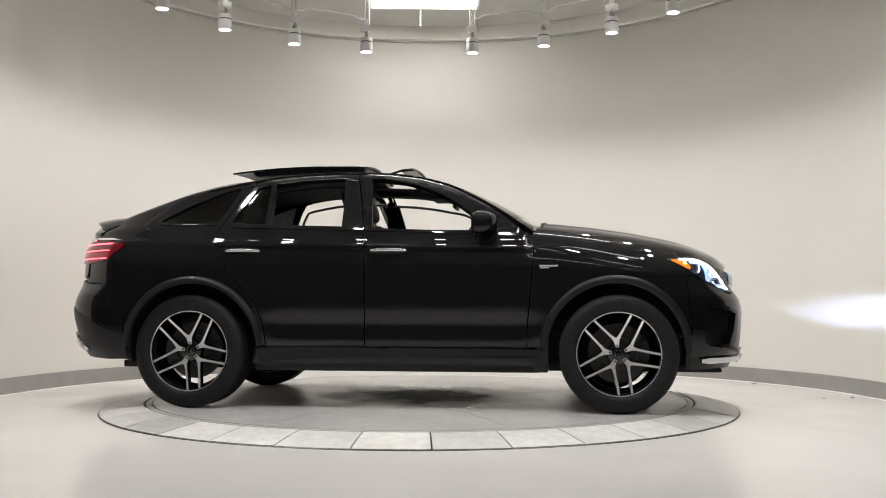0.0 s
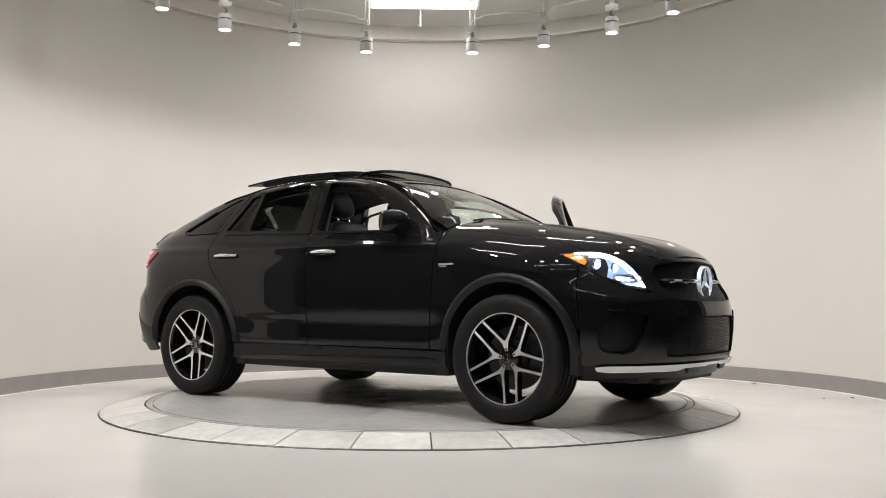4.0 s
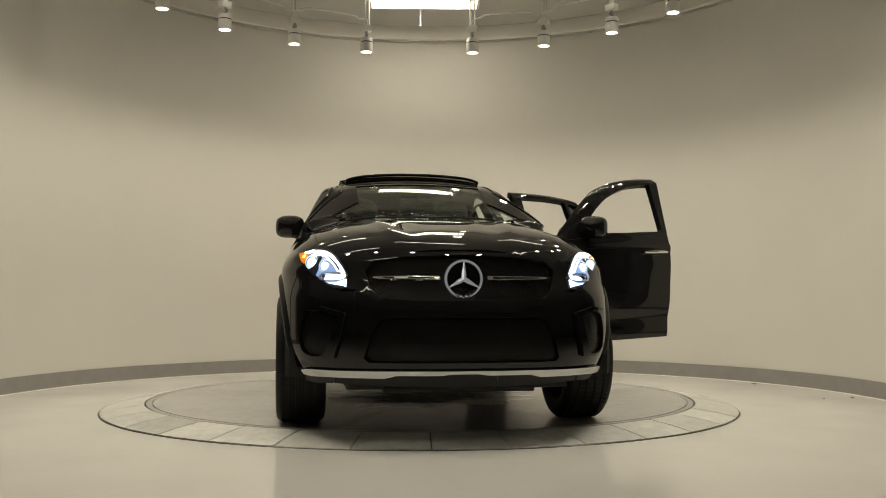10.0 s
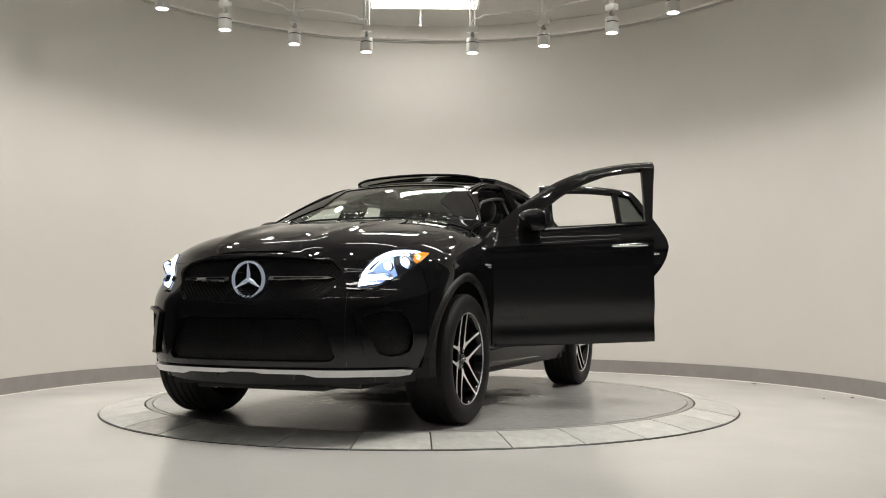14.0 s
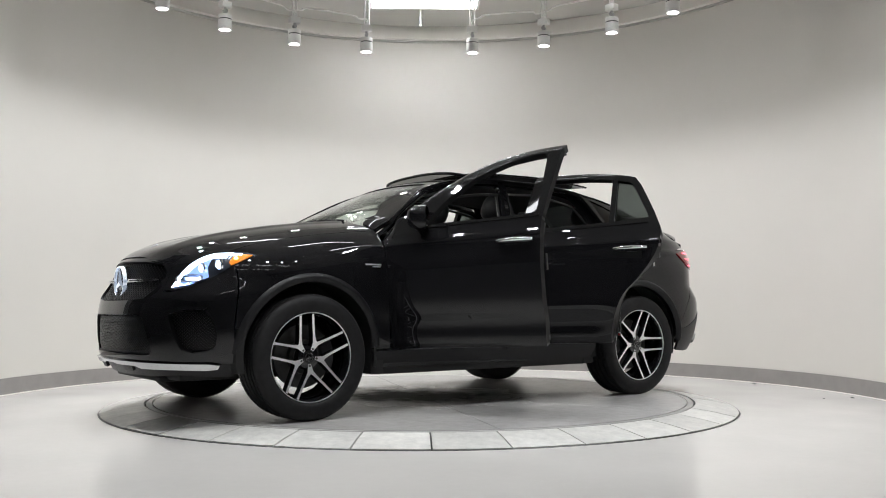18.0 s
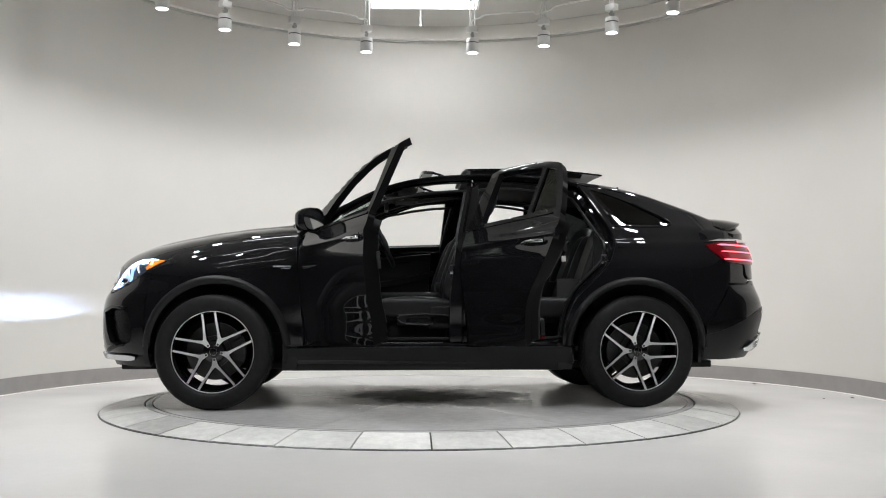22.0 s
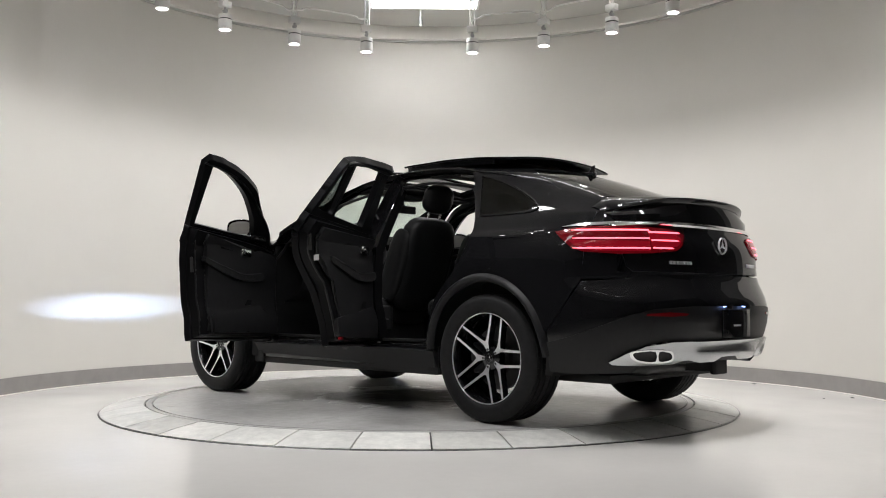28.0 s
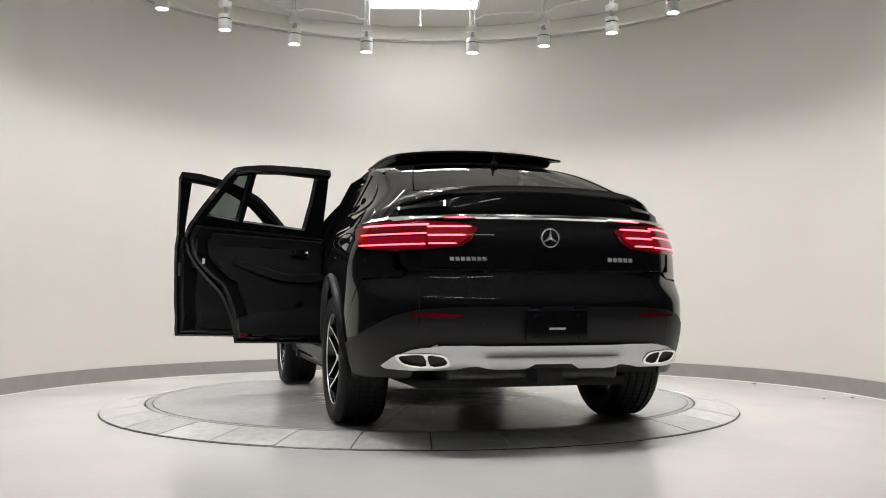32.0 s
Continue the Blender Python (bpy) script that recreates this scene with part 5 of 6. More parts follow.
def dif_relief(p):
    y = np.abs(p[:, 1])
    return 0.014 * sstep(0.42, 0.34, y) * sstep(0.47, 0.44, p[:, 2]) - 0.007 * np.exp(-((y - 0.45) / 0.05) ** 2) + 0.012 * np.sin(np.pi * np.clip((p[:, 2] - 0.37) / 0.145, 0, 1)) + 0.010 * np.exp(-((p[:, 2] - 0.505) / 0.012) ** 2)


part("diffuser", skin_mesh("diffuser", DIF, "rear", holes=[RIM_, mirror_list(RIM_)], off=0.014, thick=0.02, step=0.022, bend=dif_relief), M_SATIN, car, "satin silver rear diffuser")
part("tow_hitch", join(box(-2.46, -2.25, -0.05, 0.05, 0.31, 0.40, 0.008), box(-2.48, -2.44, -0.075, 0.075, 0.295, 0.395, 0.012)), M_UNDER, car, "black tow hitch receiver")
part("rear_muffler", join(box(-2.27, -1.95, -0.50, 0.50, 0.295, 0.40, 0.045, 4)), M_STEEL, car, "grey muffler")
for k in range(7):
    y0 = 0.35 + 0.028 * k
    part("badge_bar", skin_mesh("badge_bar", [(y0, 0.943), (y0 + 0.020, 0.943), (y0 + 0.024, 0.962), (y0 + 0.004, 0.962)], "rear", off=0.006, thick=0.006, step=0.03), M_BARS, car, "silver badge bar")
for k in range(5):
    y0 = -0.49 + 0.033 * k
    part("badge_bar", skin_mesh("badge_bar", [(y0, 0.944), (y0 + 0.022, 0.944), (y0 + 0.022, 0.966), (y0, 0.966)], "rear", off=0.006, thick=0.006, step=0.03), M_BARS, car, "silver badge bar")
# underbody
part("underbody", join(box(-2.1, 2.15, -0.62, 0.62, 0.25, 0.30, 0.01), box(-0.95, 0.95, -0.90, 0.90, 0.255, 0.40, 0.02)), M_UNDER, car, "black underbody tray")
part("gearbox_pan", box(-0.2, 0.9, -0.25, 0.25, 0.225, 0.26, 0.015), M_UNDER, car)
for x0 in (AXLE, -AXLE):
    part("axle", join(tube([(x0, -0.75, HUB), (x0, 0.75, HUB)], 0.035, 10), box(x0 - 0.14, x0 + 0.14, -0.2, 0.2, 0.26, 0.48, 0.04), tube([(x0 - 0.18, -0.72, 0.30), (x0 + 0.02, 0, 0.31), (x0 - 0.18, 0.72, 0.30)], 0.025, 8)), M_UNDER, car)
part("exhaust_pipe", tube([(-1.95, 0.15, 0.30), (-1.0, 0.12, 0.27), (0.4, 0.1, 0.26)], 0.035, 10), M_STEEL, car)

# ---------------------------------------------------------------- doors
FSEAM = [(0.896, 1.150), (0.6, 1.180), (0.2, 1.196), (-0.242, 1.206)]
FD_LOW = [(0.852, SILL), (0.862, 0.60), (0.885, 0.86), (0.905, 1.10)] + FSEAM + [(-0.232, 0.9), (-0.232, SILL)]
FD_TOP = [(0.895, 1.151), (0.84, 1.20)] + DOOR_TOP_F[1:] + [(-0.290, 1.45), (-0.243, 1.207), (0.2, 1.197), (0.6, 1.181)]
RB2 = [p for p in spline(RD_BACK, 3) if p[1] < 1.236]
RD_LOW = [(-0.250, 1.206), (-0.7, 1.222), (-1.274, 1.238)] + RB2 + [(-0.240, SILL), (-0.240, 0.9)]
RT2 = [p for p in spline(RD_BACK, 3) if p[1] > 1.246]
RD_TOP = DOOR_TOP_R + RT2 + [(-1.273, 1.239), (-0.7, 1.223), (-0.253, 1.207), (-0.300, 1.45)]


def inset(poly, d):
    c = np.array(poly).mean(0)
    out = []
    for p in poly:
        v = np.array(p) - c
        l = np.linalg.norm(v)
        out.append(tuple(c + v * max(0.1, (l - d) / l)))
    return out


def door_handle(s, x0, x1, z, o):
    n = 13
    xs = np.linspace(x0, x1, n)
    pts = []
    for i, x in enumerate(xs):
        t = i / (n - 1)
        y = float(half_width(x, z)) + 0.012 + 0.022 * math.sin(math.pi * t) ** 0.5
        pts.append((x - o[0], s * y - o[1], z + 0.004 * math.sin(math.pi * t) - o[2]))
    bm = tube(pts, [0.009 + 0.004 * math.sin(math.pi * i / (n - 1)) for i in range(n)], 10)
    return bm


def shell(name, outline, s, o, holes=(), **k):
    return skin_mesh(name, outline, "side", side=s, origin=o, holes=holes, **k)


def make_door(kind, s, opened):
    """A door in the car's space about its hinge; s is 1 on the left."""
    if kind == "front":
        lowp, topp, hole, hinge, axis, deg = FD_LOW, FD_TOP, [FW], (0.8655, 0.925, 0.8), (0.0494, -0.0703, 1), -64.8
    else:
        lowp, topp, hole, hinge, axis, deg = RD_LOW, RD_TOP, [RW, RQ], (-0.263, 0.94, 0.8), (0.035, -0.056, 1), -62.5
    o = (hinge[0], hinge[1] * s, hinge[2])
    d = part(kind + "_door", shell("door", lowp, s, o, thick=0.045, step=0.021), M_PAINT, car, ("open" if opened else "closed") + " glossy black " + kind + " door")
    m = Matrix.Translation(o)
    if opened:
        m = m @ rotations(axis, deg)
    d.matrix_basis = m
    part("window_frame", shell("window_frame", topp, s, o, holes=hole, thick=0.045, step=0.035), M_GLOSSBLK, d, "gloss black window frame")
    part("door_shut", shell("door_shut", inset(lowp, 0.02), s, o, off=-0.047, thick=0.055, step=0.06), M_PAINT, d, "painted inner door edge")
    far, near = (-0.20, 0.22) if kind == "front" else (-0.98, -0.55)
    latch_side = lambda pts: [(x + 0.085 * float(sstep(near, far, x)), z) for x, z in pts]
    seal = latch_side(inset(lowp, 0.05))
    part("door_card", shell("door_card", seal, s, o, off=-0.104, thick=0.022, step=0.06, bend=lambda p: -0.014 * np.exp(-((p[:, 2] - 0.93) / 0.05) ** 2) + 0.012 * np.exp(-((p[:, 2] - 0.62) / 0.07) ** 2)), M_TRIM, d, "black leather door card")
    x0, x1 = (0.55, -0.12) if kind == "front" else (-0.36, -0.98)
    ya = 0.80 * s - o[1]
    yb = 0.85 * s - o[1]
    xm, w_ = (x0 + x1) / 2, x0 - x1
    sw_ = lambda pts: [(x1 + w_ * u, z) for u, z in pts]
    part("armrest", shell("armrest", spline(sw_([(1.10, 0.925), (0.70, 0.905), (0.35, 0.945), (0.0, 1.005), (-0.03, 0.985), (0.0, 0.95), (0.35, 0.885), (0.70, 0.850), (1.10, 0.865)]), 3, True), s, o, off=-0.112, thick=0.036, step=0.04), M_LEATHER, d, "padded black armrest")
    part("pocket", shell("pocket", sw_([(1.04, 0.665), (0.6, 0.615), (0.2, 0.595), (0.06, 0.585), (0.06, 0.475), (0.6, 0.468), (1.06, 0.475), (1.10, 0.57)]), s, o, off=-0.112, thick=0.028, step=0.04), M_TRIM, d, "door pocket")
    part("pull_grip", shell("pull_grip", sw_([(1.02, 0.96), (1.10, 0.93), (0.86, 0.66), (0.76, 0.66)]), s, o, off=-0.114, thick=0.010, step=0.04), M_INNER, d, "satin trim panel")
    xi = 0.40 if kind == "front" else -0.48
    part("inner_handle", moved(join(box(xi - 0.05, xi + 0.05, min(ya, yb) - 0.004, max(ya, yb), 1.045, 1.07, 0.006), box(xi - 0.07, xi + 0.07, min(ya, yb) + 0.006, max(ya, yb) + 0.005, 1.03, 1.085, 0.01)), pose(-o[0], 0, -o[2])), M_CHROME, d, "silver inner handle")
    part("trim_strip", moved(tube([(x0, 0.86 * s - o[1], 1.10), ((x0 + x1) / 2, 0.855 * s - o[1], 1.125), (x1, 0.85 * s - o[1], 1.13)], 0.006, 6), pose(-o[0], 0, -o[2])), M_SATIN, d, "thin silver trim strip")
    part("window_switches", shell("window_switches", sw_([(0.74, 1.125), (0.30, 1.14), (0.28, 1.122), (0.72, 1.105)]), s, o, off=-0.103, thick=0.026, step=0.04), M_GLOSSBLK, d, "gloss black switch strip")
    sp = lathe([(0, 0.0), (0.07, 0.0), (0.078, 0.006), (0.082, 0)], 28, "Y")
    part("speaker", moved(sp, pose((0.62 if kind == "front" else -0.40) - o[0], 0.835 * s - o[1], 0.58 - o[2], 0, 0, 180 if s > 0 else 0)), M_GRATE, d, "round speaker grille")
    for nm_, dd, oo, rr in (("inner_seal", 0.055, -0.108, 0.0085), ("outer_seal", 0.028, -0.1035, 0.006)):
        q_ = dense(latch_side(inset(lowp, dd)) if nm_ == "inner_seal" else inset(lowp, dd), 0.04)
        q_ = q_[q_[:, 1] < (1.15 if kind == "front" else 1.18)]
        k_ = int(np.argmax(np.linalg.norm(np.diff(np.concatenate([q_, q_[:1]]), axis=0), axis=1)))
        q_ = np.roll(q_, -(k_ + 1), axis=0)
        p_, n_ = skin(q_[:, 0], q_[:, 1], "side", oo)
        part(nm_, tube([(a_[0] - o[0], a_[1] * s - o[1], a_[2] - o[2]) for a_ in p_], rr, 8), M_SEAL, d, "black rubber door seal")
    tp_ = np.array([t for t in (DOOR_TOP_F if kind == "front" else DOOR_TOP_R)]) - np.array([0.0, 0.020])
    p_, n_ = skin(tp_[:, 0], tp_[:, 1], "side", -0.048)
    part("frame_seal", tube([(a_[0] - o[0], a_[1] * s - o[1], a_[2] - o[2]) for a_ in p_], 0.008, 8), M_SEAL, d, "black rubber window-frame seal")
    part("arm_line", shell("arm_line", spline(sw_([(1.06, 0.920), (0.70, 0.900), (0.35, 0.939), (0.02, 0.995)]), 3) + spline(sw_([(0.02, 0.990), (0.35, 0.934), (0.70, 0.895), (1.06, 0.915)]), 3), s, o, off=-0.149, thick=0.004, step=0.03), M_CALIPER, d, "grey piping along the armrest")
    xl = -0.236 if kind == "front" else -1.262
    zl = 0.93 if kind == "front" else 1.05
    part("latch", moved(box(xl - 0.003, xl + 0.004, 0.865 * s - 0.012, 0.865 * s + 0.012, zl - 0.05, zl + 0.05, 0.003), pose(-o[0], -o[1], -o[2])), M_STEEL, d, "small steel latch")
    if kind == "rear":
        part("door_label", moved(box(-1.2185, -1.2150, 0.845 * s - 0.016, 0.845 * s + 0.016, 0.940, 0.975), pose(-o[0], -o[1], -o[2])), M_STICKER, d, "small white paper label")
    part("warning_reflector", moved(box(x1 + 0.03, x1 + 0.09, 0.83 * s - 0.005, 0.83 * s + 0.005, 0.465, 0.482, 0.002), pose(-o[0], -o[1], -o[2])), M_REDDK, d, "small red reflector")
    hx0, hx1 = (-0.19, 0.045) if kind == "front" else (-1.205, -0.97)
    part("door_handle", door_handle(s, hx0, hx1, 1.075, o), M_CHROME, d, "chrome door handle")
    part("handle_cup", shell("handle_cup", [(hx0 + 0.02, 1.105), (hx1 - 0.04, 1.105), (hx1 - 0.02, 1.075), (hx1 - 0.04, 1.048), (hx0 + 0.03, 1.048), (hx0 + 0.01, 1.075)], s, o, off=0.002, thick=0.004, step=0.03), M_GLOSSBLK, d)
    bl = [(0.60, 1.197), (0.2, 1.211), (-0.22, 1.222), (-0.22, 1.210), (0.2, 1.200), (0.60, 1.186)] if kind == "front" else [(-0.26, 1.224), (-0.7, 1.238), (-1.20, 1.252), (-1.20, 1.242), (-0.7, 1.228), (-0.26, 1.213)]
    part("belt_strip", shell("belt_strip", bl, s, o, off=0.006, thick=0.012, step=0.03), M_GLOSSBLK, d, "gloss black belt strip")
    if kind == "rear":
        g = part("fixed_pane", shell("fixed_pane", RQ, s, o, off=-0.012, thick=0.004), M_TINT, d, "dark tinted fixed pane")
        g.visible_shadow = False
    else:
        mir = part("door_mirror", mirror_shell(s, o), M_PAINT, d, "glossy black door mirror")
        part("mirror_glass", mirror_pane(s, o), M_MIRROR, mir, "mirror glass")
        part("mirror_foot", moved(join(box(0.52, 0.70, 0.84 * s - 0.03, 0.84 * s + 0.04, 1.165, 1.205, 0.012), tube([(0.62, 0.85 * s, 1.185), (0.61, 0.93 * s, 1.20), (0.60, 0.96 * s, 1.225)], 0.025, 10)), pose(-o[0], -o[1], -o[2])), M_GLOSSBLK, mir)
    return d


def MIRROR_TURN(s):
    return pose(0.585, 0.955 * s, 0, 0, 0, 22 * s) @ pose(-0.585, -0.955 * s, 0)


def mirror_shell(s, o):
    bm = bmesh.new()
    prof = spline([(0.0, -0.068), (0.06, -0.066), (0.092, -0.045), (0.098, 0.0), (0.088, 0.048), (0.05, 0.066), (0.0, 0.070), (-0.06, 0.064), (-0.092, 0.035), (-0.094, -0.02), (-0.08, -0.055), (-0.04, -0.067)], 3, True)
    rings = []
    for dx, sc in ((-0.055, 0.88), (-0.06, 0.94), (-0.052, 1.0), (-0.025, 1.03), (0.005, 1.0), (0.035, 0.88), (0.058, 0.66), (0.068, 0.40), (0.072, 0.15)):
        rings.append([bm.verts.new((0.585 + dx, (0.955 + y * sc) * s, 1.258 + z * 1.12 * sc)) for y, z in prof])
    n = len(prof)
    for A, B in zip(rings, rings[1:]):
        for j in range(n):
            bm.faces.new((A[j], A[(j + 1) % n], B[(j + 1) % n], B[j]))
    bm.faces.new(rings[-1])
    bm.faces.new([bm.verts.new((v.co.x + 0.012, v.co.y, v.co.z)) for v in rings[0]])
    bmesh.ops.recalc_face_normals(bm, faces=bm.faces)
    moved(bm, pose(-o[0], -o[1], -o[2]) @ MIRROR_TURN(s))
    return smooth(bm, 50)


def mirror_pane(s, o):
    bm = bmesh.new()
    prof = spline([(0.0, -0.056), (0.055, -0.054), (0.078, -0.03), (0.080, 0.02), (0.06, 0.052), (0.0, 0.056), (-0.06, 0.05), (-0.076, 0.02), (-0.072, -0.04)], 4, True)
    bm.faces.new([bm.verts.new((0.531 + 0.19 * z, (0.955 + y * 1.05) * s, 1.258 + z * 1.16)) for y, z in prof])
    r = bmesh.ops.extrude_face_region(bm, geom=list(bm.faces))
    bmesh.ops.translate(bm, vec=(0.004, 0, 0), verts=[v for v in r["geom"] if isinstance(v, bmesh.types.BMVert)])
    bmesh.ops.recalc_face_normals(bm, faces=bm.faces)
    return moved(bm, pose(-o[0], -o[1], -o[2]) @ MIRROR_TURN(s))


for s in (1, -1):
    for kind in ("front", "rear"):
        make_door(kind, s, s > 0)


# ---------------------------------------------------------------- door openings
def frame_strip(outline, s, d0, d1, shrink=0.0):
    poly = dense(inset(outline, shrink) if shrink else outline, 0.05)
    p, n = skin(poly[:, 0], poly[:, 1], "side", 0.0)
    bm = bmesh.new()
    A = [bm.verts.new((q[0], (q[1] - d0) * s, q[2])) for q in p]
    B = [bm.verts.new((q[0], (q[1] - d1) * s, q[2])) for q in p]
    c = np.array([poly[:, 0].mean(), poly[:, 1].mean()])
    C = []
    for q in p:
        v = np.array([q[0], q[2]]) - c
        v = v / np.linalg.norm(v) * 0.035
        C.append(bm.verts.new((q[0] - v[0], (q[1] - d1) * s, q[2] - v[1])))
    m = len(A)
    for i in range(m):
        j = (i + 1) % m
        bm.faces.new((A[i], A[j], B[j], B[i]))
        bm.faces.new((B[i], B[j], C[j], C[i]))
    bmesh.ops.recalc_face_normals(bm, faces=bm.faces)
    return smooth(bm, 35)


for s in (1, -1):
    part("front_door_frame", frame_strip(FD, s, 0.024, 0.10), M_PAINT, car, "black painted door opening")
    part("rear_door_frame", frame_strip(RD, s, 0.024, 0.10), M_PAINT, car, "black painted door opening")
    for nm, ol in (("front_door_seal", FD), ("rear_door_seal", RD)):
        poly = dense(inset(ol, 0.045), 0.06)
        p, n = skin(poly[:, 0], poly[:, 1], "side", -0.10)
        part(nm, tube([(q[0], q[1] * s, q[2]) for q in p], 0.011, 6, True), M_SEAL, car)
    bp = [(-0.15, 0.44), (-0.15, 0.75), (-0.19, 1.1), (-0.245, 1.4), (-0.31, 1.635), (-0.37, 1.635), (-0.37, 1.4), (-0.36, 1.1), (-0.36, 0.75), (-0.40, 0.44)]
    part("middle_pillar", skin_mesh("middle_pillar", bp, "side", side=s, off=-0.07, thick=0.07), M_PAINT, car, "black middle pillar")
    for xs_, zs_ in ((-0.165, 0.955), (-1.235, 1.03)):
        ys_ = float(half_width(xs_, zs_)) - 0.075
        part("striker", moved(join(box(-0.018, 0.018, -0.003, 0.003, -0.035, 0.035, 0.002), tube([(-0.012, 0.0, 0.018), (-0.012, 0.030, 0.018), (-0.012, 0.030, -0.018), (-0.012, 0.0, -0.018)], 0.005, 6)), pose(xs_, s * ys_, zs_) @ Matrix.Diagonal((1, s, 1, 1))), M_CHROME, car, "steel door striker")
    sc = part("scuff_plate", box(-0.10, 0.50, s * 0.86 - 0.03, s * 0.86 + 0.03, 0.443, 0.448, 0.002), M_SATIN, car, "brushed metal sill plate")
    part("scuff_plate", box(-0.85, -0.50, s * 0.86 - 0.025, s * 0.86 + 0.025, 0.443, 0.448, 0.002), M_SATIN, car, "brushed metal sill plate")
    part("sill", box(-1.02, 0.92, s * 0.86 - 0.07, s * 0.86 + 0.055, 0.30, 0.44, 0.015), M_PAINT, car)
    part("rear_inner_side", box(-2.2, -1.2, s * 0.72 - 0.02, s * 0.72 + 0.02, 0.42, 1.22, 0.02), M_TRIM, car)
    part("fender_badge", skin_mesh("fender_badge", [(0.945, 0.972), (1.065, 0.972), (1.065, 0.962), (0.945, 0.962)], "side", side=s, off=0.004, thick=0.004, step=0.03), M_BARS, car, "silver badge bars")
    part("fender_badge", skin_mesh("fender_badge", [(0.95, 0.957), (1.01, 0.957), (1.01, 0.950), (0.95, 0.950)], "side", side=s, off=0.004, thick=0.004, step=0.03), M_BARS, car, "silver badge bars")

# ---------------------------------------------------------------- inside
part("cabin_floor", box(-2.2, 0.95, -0.80, 0.80, 0.38, 0.42, 0.01), M_TRIM, car, "black carpeted floor")
part("firewall", box(0.88, 0.93, -0.82, 0.82, 0.38, 1.17, 0.01), M_TRIM, car)
part("engine_cover", box(1.0, 2.1, -0.6, 0.6, 0.5, 0.85, 0.03), M_UNDER, car)
bm = bmesh.new()
prof = spline([(0.95, 1.185), (0.75, 1.185), (0.60, 1.165), (0.52, 1.12), (0.50, 1.04), (0.55, 0.93), (0.62, 0.80), (0.80, 0.72)], 4)
rows = []
for y in np.linspace(-0.80, 0.80, 25):
    hump = 0.035 * math.exp(-((y - 0.38) / 0.16) ** 2)
    rows.append([bm.verts.new((x, y, z + hump * (1 if 0.5 < x < 0.8 and z > 1.08 else 0))) for x, z in prof])
for A, B in zip(rows, rows[1:]):
    for j in range(len(prof) - 1):
        bm.faces.new((A[j], A[j + 1], B[j + 1], B[j]))
bmesh.ops.recalc_face_normals(bm, faces=bm.faces)
dash = part("dashboard", smooth(bm), M_LEATHER, car, "black leather dashboard")
for y in (-0.62, -0.10, 0.10, 0.62):
    v = part("air_vent", lathe([(0.028, 0), (0.036, 0.008), (0.042, 0.004), (0.044, -0.01)], 24, "Y"), M_SATIN, dash, "round silver air vent")
    v.matrix_basis = pose(0.505, y, 1.07, 0, 0, 90)
part("instrument_hood", box(0.49, 0.66, 0.21, 0.55, 1.10, 1.20, 0.03, 3), M_LEATHER, dash)
part("display", box(0.545, 0.56, -0.13, 0.13, 1.15, 1.27, 0.006), M_GLOSSBLK, dash, "black display screen")
part("centre_console", box(-0.45, 0.65, -0.13, 0.13, 0.42, 0.80, 0.03, 3), M_TRIM, car, "black centre console")
part("console_armrest", box(-0.50, -0.10, -0.12, 0.12, 0.80, 0.88, 0.03, 3), M_LEATHER, car)
sw = part("steering_wheel", lathe([(0.185 + 0.016 * math.cos(k * math.pi / 5), 0.016 * math.sin(k * math.pi / 5)) for k in range(10)], 48, closed=True), M_LEATHER, car, "black leather steering wheel")
part("wheel_boss", join(lathe([(0, 0.03), (0.06, 0.025), (0.075, 0.0), (0.06, -0.03), (0, -0.04)], 28), box(-0.17, 0.17, -0.018, 0.018, -0.015, 0.005, 0.006), box(-0.016, 0.016, -0.17, 0.0, -0.015, 0.005, 0.006)), M_TRIM, sw)
sw.matrix_basis = pose(0.31, 0.38, 1.165, 0, 0, 0) @ pose(0, 0, 0, 0, -66, 0) @ pose(0, 0, 0, 0, 0, 90)
part("steering_column", tube([(0.32, 0.38, 1.155), (0.60, 0.38, 1.06)], 0.04, 12), M_TRIM, car)
for yg_ in (0.29, 0.47):
    gr_ = part("gauge_ring", lathe([(0.052, 0), (0.058, 0.006), (0.064, 0.0)], 28, "Y"), M_SATIN, dash, "silver gauge ring")
    gr_.matrix_basis = pose(0.486, yg_, 1.15, 0, 0, 90)
for s_, a_, b_ in ((0, 0.50, -0.10), (1, -0.02, -0.58)):
    pw_ = [project(np.array([1.005 - 0.10 * abs(y_) ** 1.6]), np.array([y_]), "top")[0] for y_ in np.linspace(a_, b_, 9)]
    part("wiper", tube([(q_[0] - 0.01, q_[1], q_[2] + 0.012) for q_ in pw_], 0.007, 6), M_PLASTIC, car, "black windscreen wiper")
part("inner_mirror", box(0.27, 0.30, -0.13, 0.11, 1.44, 1.505, 0.012, 3), M_TRIM, car, "black inner mirror")
part("mirror_mount", join(tube([(0.29, 0, 1.50), (0.30, 0, 1.56)], 0.014, 8), box(0.14, 0.30, -0.13, 0.13, 1.54, 1.575, 0.015)), M_TRIM, car)
for s in (1, -1):
    part("sun_visor", box(0.06, 0.20, s * 0.36 - 0.19, s * 0.36 + 0.19, 1.545, 1.562, 0.006), M_HEADLINER, car)
part("windscreen_sticker", skin_mesh("windscreen_sticker", [(0.40, -0.50), (0.46, -0.52), (0.44, -0.60), (0.38, -0.58)], "top", off=-0.014, thick=0.001, step=0.03), M_STICKER, car, "white paper sticker")


